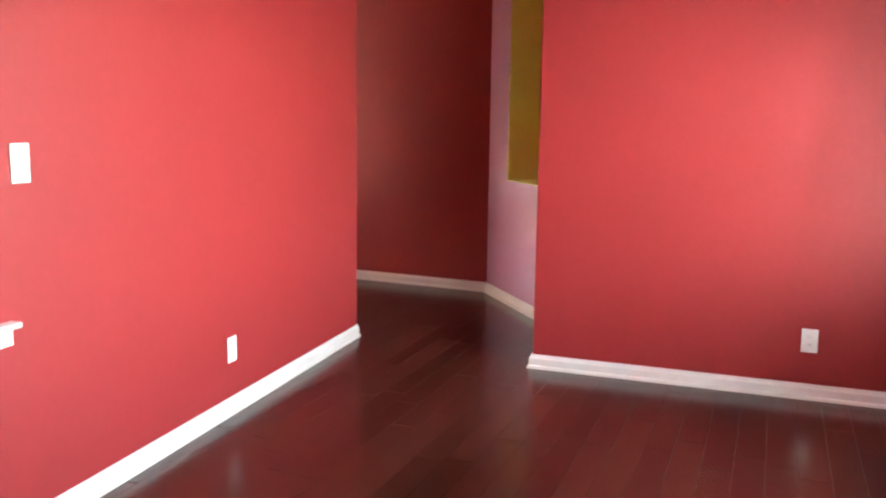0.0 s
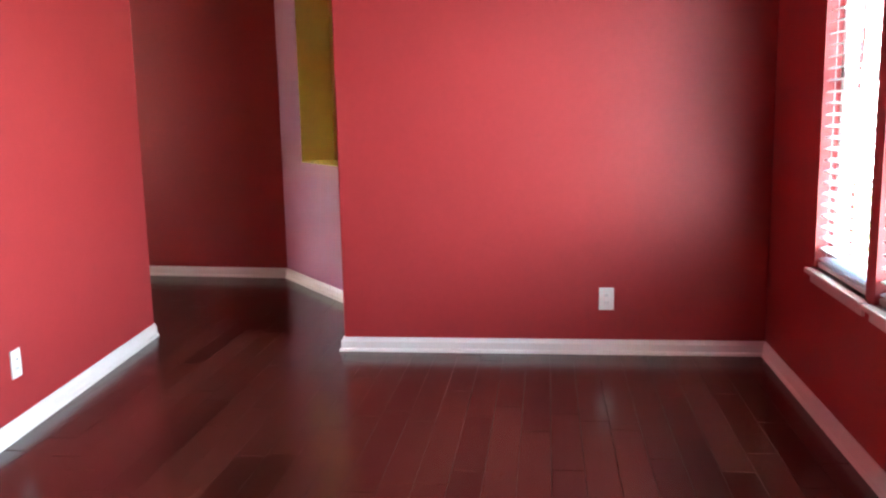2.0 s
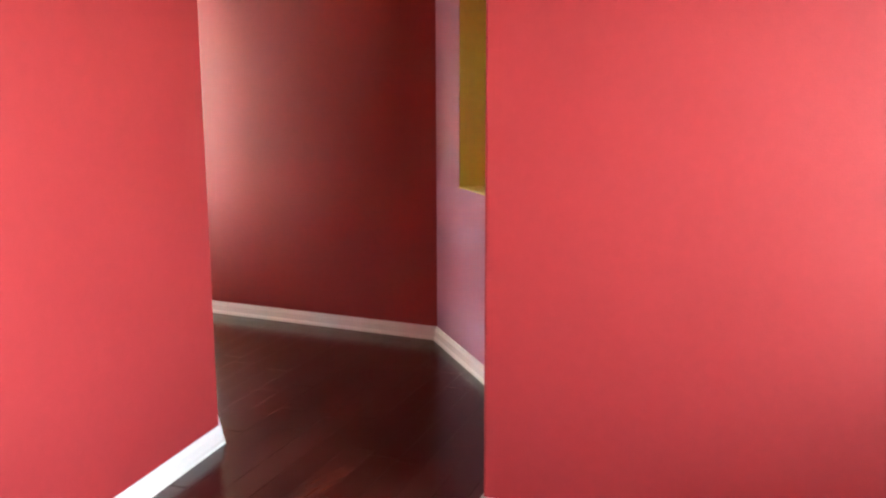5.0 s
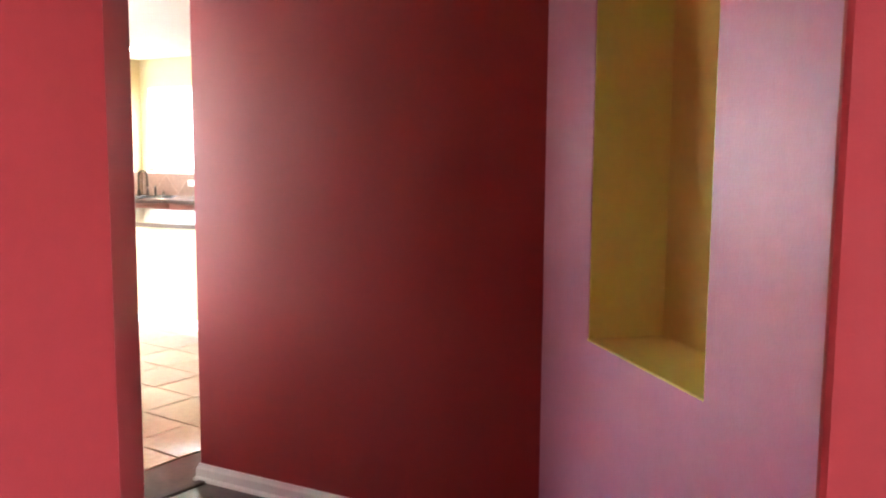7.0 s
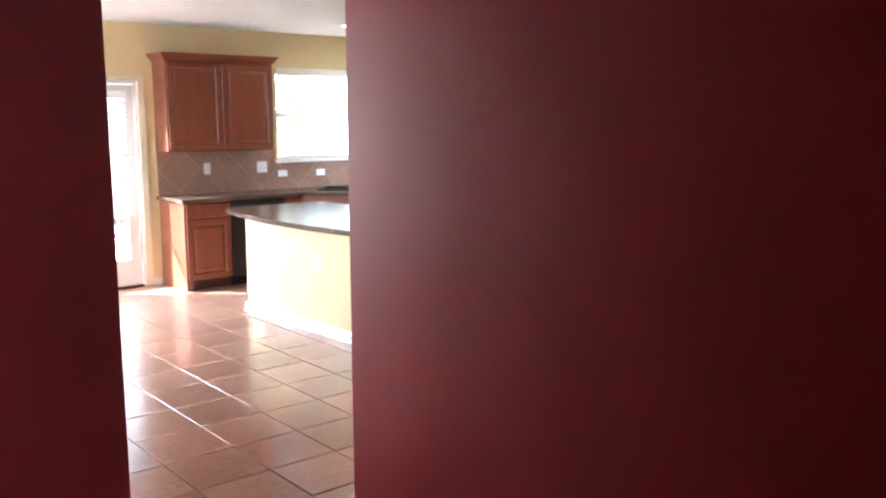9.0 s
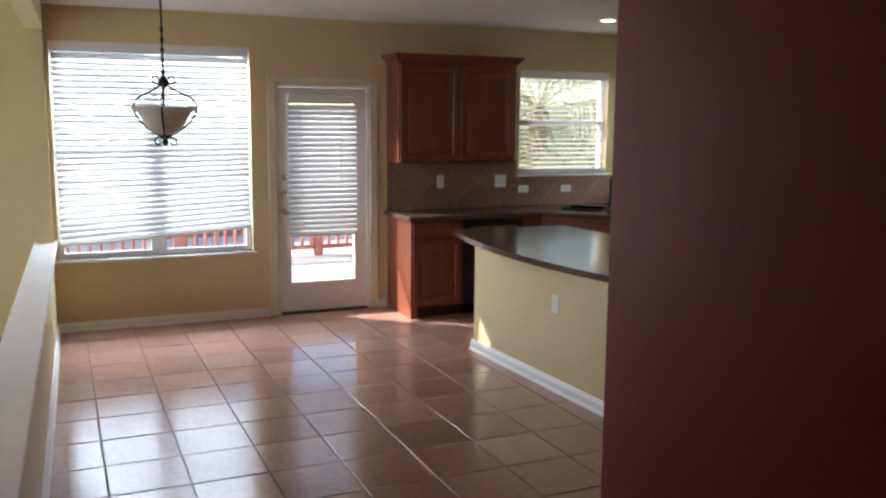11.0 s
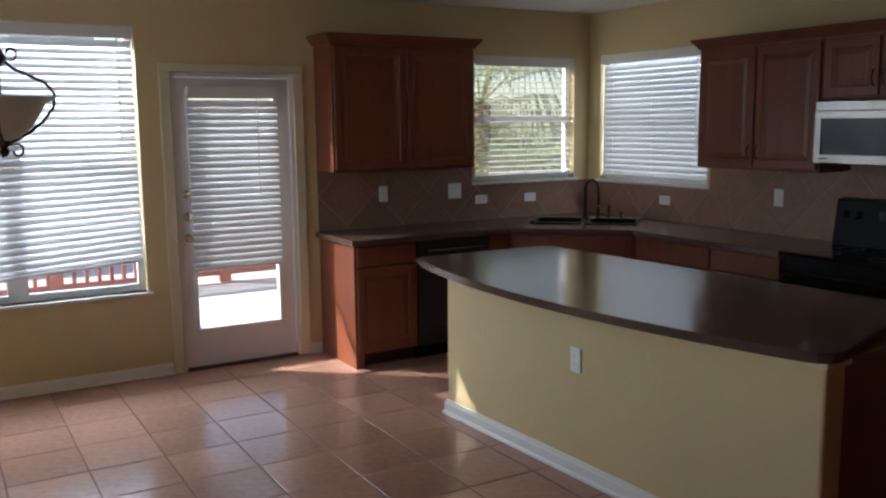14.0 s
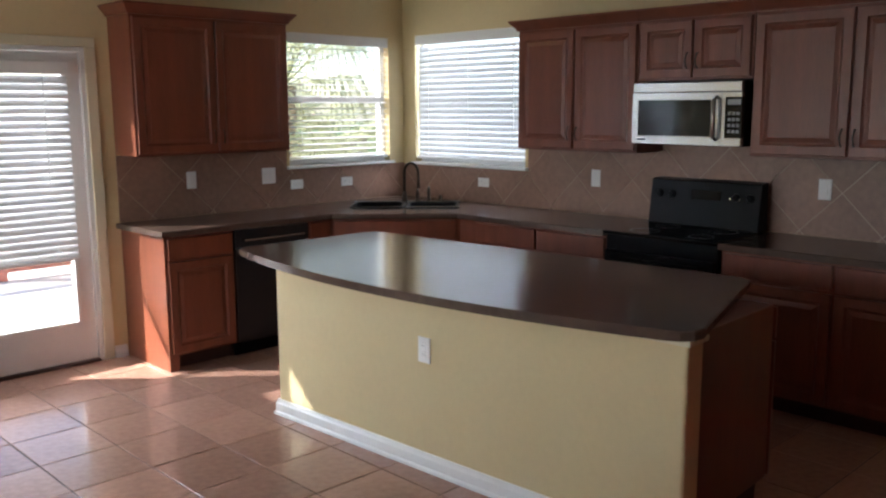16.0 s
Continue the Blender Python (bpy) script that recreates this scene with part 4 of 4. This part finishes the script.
# ---- outside the windows ----
def palm(x, y, trunk_h, seed, fronds=26, size=1.5, droop=0.3):
    rnd = random.Random(seed)
    e = thing("palm_tree", "green fan palm with drooping sunlit fronds", "palm tree", "palms outside", at=(x, y, -0.25))
    part("trunk", tube(bmesh.new(), [(0.02 * math.sin(k), 0.02 * math.cos(k), trunk_h * k / 8) for k in range(9)], [0.16 - 0.006 * k + 0.012 * (k % 2) for k in range(9)], 12), BARK, e)
    bm = bmesh.new()
    for i in range(fronds):
        a, lift = rnd.uniform(0, 2 * math.pi), rnd.uniform(-0.7, 1.1)
        d = Vector((math.cos(a) * math.cos(lift), math.sin(a) * math.cos(lift), math.sin(lift)))
        o = Vector((0, 0, trunk_h))
        stem = size * rnd.uniform(0.4, 0.65)
        tip = o + d * stem + Vector((0, 0, -0.12))
        tube(bm, [o, o + d * stem * 0.5 + Vector((0, 0, 0.03)), tip], 0.009, 4)
        side = d.cross(Vector((0, 0, 1))).normalized()
        up = side.cross(d)
        for k in range(20):
            f = (k / 19 - 0.5) * 2.3
            ray_ = (d * math.cos(f) + side * math.sin(f)).normalized()
            ln = size * rnd.uniform(0.45, 0.62) * (1 - 0.18 * abs(f))
            w = 0.016
            across = ray_.cross(up).normalized() * w
            m1 = tip + ray_ * ln * 0.55 + up * 0.02
            end = tip + ray_ * ln + Vector((0, 0, -droop * ln))
            v = [bm.verts.new(p) for p in (tip, m1 - across, end, m1 + across)]
            bm.faces.new(v)
    part("crown", bm, LEAF, e)
    return e


palm(0.35, 2.3, 2.15, 3, 30, 1.6, 0.85)
palm(1.5, 3.3, 1.3, 5, 26, 1.3)
palm(-0.6, 3.4, 0.9, 9, 22, 1.1)
palm(2.6, -1.2, 2.1, 11, 24, 1.3)

fence = thing("deck_railing", "red-stained wooden railing along the patio", "railing")
part("top_rail", cube(-7.6, 1.4, 3.66, 3.78, 0.66, 0.72, 0.006), RAIL, fence)
part("bottom_rail", cube(-7.6, 1.4, 3.69, 3.75, 0.02, 0.08, 0.006), RAIL, fence)
for k in range(6):
    part("post", cube(-7.6 + k * 1.78, -7.48 + k * 1.78, 3.66, 3.78, -0.06, 0.84, 0.006), RAIL, fence)
bal = None
for k in range(70):
    if bal is None:
        bal = part("baluster", cube(-0.02, 0.02, 3.70, 3.74, 0.08, 0.66), RAIL, fence)
        ob = bal
    else:
        ob = bal.copy()
        scene.collection.objects.link(ob)
    ob.location = (-7.42 + k * 0.125, 0, 0)

yard = thing("yard_fence", "tall weathered wooden fence behind the palms", "fence")
brd = None
for k in range(90):
    if brd is None:
        brd = part("board", cube(-0.068, 0.068, 6.2, 6.222, -0.25, 1.15, 0.003), BOARD, yard)
        ob = brd
    else:
        ob = brd.copy()
        scene.collection.objects.link(ob)
    ob.location = (-8 + k * 0.142, 0, random.uniform(-0.02, 0.02))
part("fence_rail", cube(-8, 4.8, 6.224, 6.26, 0.8, 0.89), BOARD, yard)

house = thing("neighbour_house", "pale stucco neighbouring house beyond the fence", "house", at=(0, 0, -0.25))
part("wall", cube(-8.6, -2.4, 10.0, 16.0, 0, 5.0), STUCCO, house)
bm = bmesh.new()
rv = [bm.verts.new(p) for p in ((-9.0, 9.6, 5.0), (-2.0, 9.6, 5.0), (-2.0, 16.4, 5.0), (-9.0, 16.4, 5.0), (-7.0, 13, 7.2), (-4.0, 13, 7.2))]
for f_ in ((0, 1, 5, 4), (1, 2, 5), (2, 3, 4, 5), (3, 0, 4), (3, 2, 1, 0)):
    bm.faces.new([rv[i] for i in f_])
part("roof", bm, ROOF, house)
for wx in (-7.6, -4.6):
    wd = part("window", cube(wx, wx + 1.1, 9.95, 9.999, 1.4, 2.8), BLACKGLASS, house)
    part("window_frame", wall_with_holes("x", wx - 0.08, wx + 1.18, 9.93, 9.96, 1.32, 2.88, [(wx, wx + 1.1, 1.4, 2.8)]), VINYL, wd)


# ---- backsplash: tiles laid on the diagonal ----
def clip(poly, x0, x1, y0, y1):
    for axis, lim, sign in ((0, x0, 1), (0, x1, -1), (1, y0, 1), (1, y1, -1)):
        out = []
        for i, p in enumerate(poly):
            q = poly[(i + 1) % len(poly)]
            dp, dq = (p[axis] - lim) * sign, (q[axis] - lim) * sign
            if dp >= 0:
                out.append(p)
            if dp * dq < 0:
                t = dp / (dp - dq)
                out.append((p[0] + (q[0] - p[0]) * t, p[1] + (q[1] - p[1]) * t))
        poly = out
        if len(poly) < 3:
            return []
    return poly


def backsplash(name, m, rects, size=0.33):
    """Square tiles on the diagonal over a wall in the plane x-z that faces -y."""
    e = new(name)
    e.matrix_basis = m
    tagged(e, "brown stone backsplash tiles laid on the diagonal", "backsplash", kind="structure")
    half = size / math.sqrt(2)
    for x0, x1, z0, z1 in rects:
        part("grout", cube(x0, x1, -0.005, -0.001, z0, z1), SPLASH_JOINT, e)
        for i in range(int(x0 / half) - 2, int(x1 / half) + 3):
            for j in range(int(z0 / half) - 2, int(z1 / half) + 3):
                if (i + j) % 2:
                    continue
                cx, cz, h = i * half, 0.94 + j * half - 4 * half, half - 0.004
                poly = clip([(cx, cz - h), (cx + h, cz), (cx, cz + h), (cx - h, cz)], x0, x1, z0, z1)
                if len(poly) < 3:
                    continue
                bm = bmesh.new()
                lo = [bm.verts.new((x, -0.005, z)) for x, z in poly]
                hi = [bm.verts.new((x, -0.0085, z)) for x, z in poly]
                try:
                    bm.faces.new(hi)
                    for k in range(len(poly)):
                        bm.faces.new((lo[k], lo[(k + 1) % len(poly)], hi[(k + 1) % len(poly)], hi[k]))
                except ValueError:
                    pass
                part("tile", bm, SPLASH, e)
    return e


backsplash("backsplash_back", pose(-2.572, 0, 0), [(0.0, 1.352, 0.915, 1.362), (1.352, 2.567, 0.915, 1.198)])
backsplash("backsplash_right", pose(0, 0, 0, 0, 0, -90), [(0.006, 1.41, 0.915, 1.188), (1.41, 2.56, 0.915, 1.373), (2.56, 3.318, 0.915, 1.43), (3.318, 4.43, 0.915, 1.381)])

# ---- floor tiles ----
TX, TY, JO = 0.3757, 0.391, 0.006
bm = bmesh.new()
top_ = [(JO / 2 + 0.003, JO / 2 + 0.003, 0.0), (JO / 2, JO / 2, -0.002), (JO / 2, JO / 2, -0.005)]
loops = [[bm.verts.new((x, y, z)) for x, y in ((a, b), (TX - a, b), (TX - a, TY - b), (a, TY - b))] for a, b, z in top_]
for a, b in zip(loops, loops[1:]):
    for k in range(4):
        bm.faces.new((a[k], b[k], b[(k + 1) % 4], a[(k + 1) % 4]))
bm.faces.new(loops[0])
proto = part("tile", bm, TILE, FLOOR_TILE)
used = False
for i in range(-3, 14):
    for j in range(-12, 6):
        x, y = -4.851 + i * TX, -2.32 + j * TY
        if x + TX > 0 or y + TY > 0 or y < SEAM:
            continue
        ob = proto if not used else proto.copy()
        if used:
            scene.collection.objects.link(ob)
        used = True
        ob.location = (x, y, random.uniform(-0.0006, 0.0006))
# cut tiles along the walls
for i in range(-3, 14):
    x = -4.851 + i * TX
    if x + TX <= 0:
        part("cut_tile", cube(x + JO / 2, x + TX - JO / 2, -2.32 + 5 * TY + JO / 2, -0.002, -0.005, 0.0), TILE, FLOOR_TILE)

# ---- floor planks ----
PW = 0.122


def plank(u0, u1, v0, v1, j=0.0008):
    """A plank with eased edges in the red room's axes, cut off where the tiles begin."""
    poly = [rw(u0 + j, v0 + j), rw(u1 - j, v0 + j), rw(u1 - j, v1 - j), rw(u0 + j, v1 - j)]
    out = []
    lim = SEAM - 0.012
    for i, p in enumerate(poly):
        q = poly[(i + 1) % 4]
        if p.y <= lim:
            out.append(p)
        if (p.y - lim) * (q.y - lim) < 0:
            out.append(p.lerp(q, (lim - p.y) / (q.y - p.y)))
    if len(out) < 3:
        return None
    c = sum(out, Vector()) / len(out)
    bm = bmesh.new()
    lows = [bm.verts.new((p.x, p.y, -0.006)) for p in out]
    mids = [bm.verts.new((p.x, p.y, -0.0012)) for p in out]
    tops = []
    for p in out:
        d = (c - p)
        tops.append(bm.verts.new((p.x + d.x * min(1, 0.0026 / max(d.length, 0.01)), p.y + d.y * min(1, 0.0026 / max(d.length, 0.01)), 0.0)))
    n = len(out)
    for k in range(n):
        bm.faces.new((lows[k], lows[(k + 1) % n], mids[(k + 1) % n], mids[k]))
        bm.faces.new((mids[k], mids[(k + 1) % n], tops[(k + 1) % n], tops[k]))
    bm.faces.new(tops)
    return bm


rnd = random.Random(7)
for r_ in range(-18, 30):
    v0 = -0.49 + r_ * PW
    if v0 + PW < WW_V:
        continue
    hall = v0 > LW_V
    u = 0.42 if hall else -6.6
    end = RW_U if v0 < -0.1 else (2.30 - (0.94 - v0) * 1.289 if v0 < 0.94 else 2.13 + 0.095 * (v0 - 0.94))
    first = True
    while u < end:
        ln = rnd.uniform(0.25, 1.25) if first else rnd.uniform(0.55, 1.25)
        first = False
        bm = plank(u, min(u + ln, end), v0, v0 + PW)
        if bm:
            part("plank", bm, PLANK, FLOOR_WOOD)
        u += ln
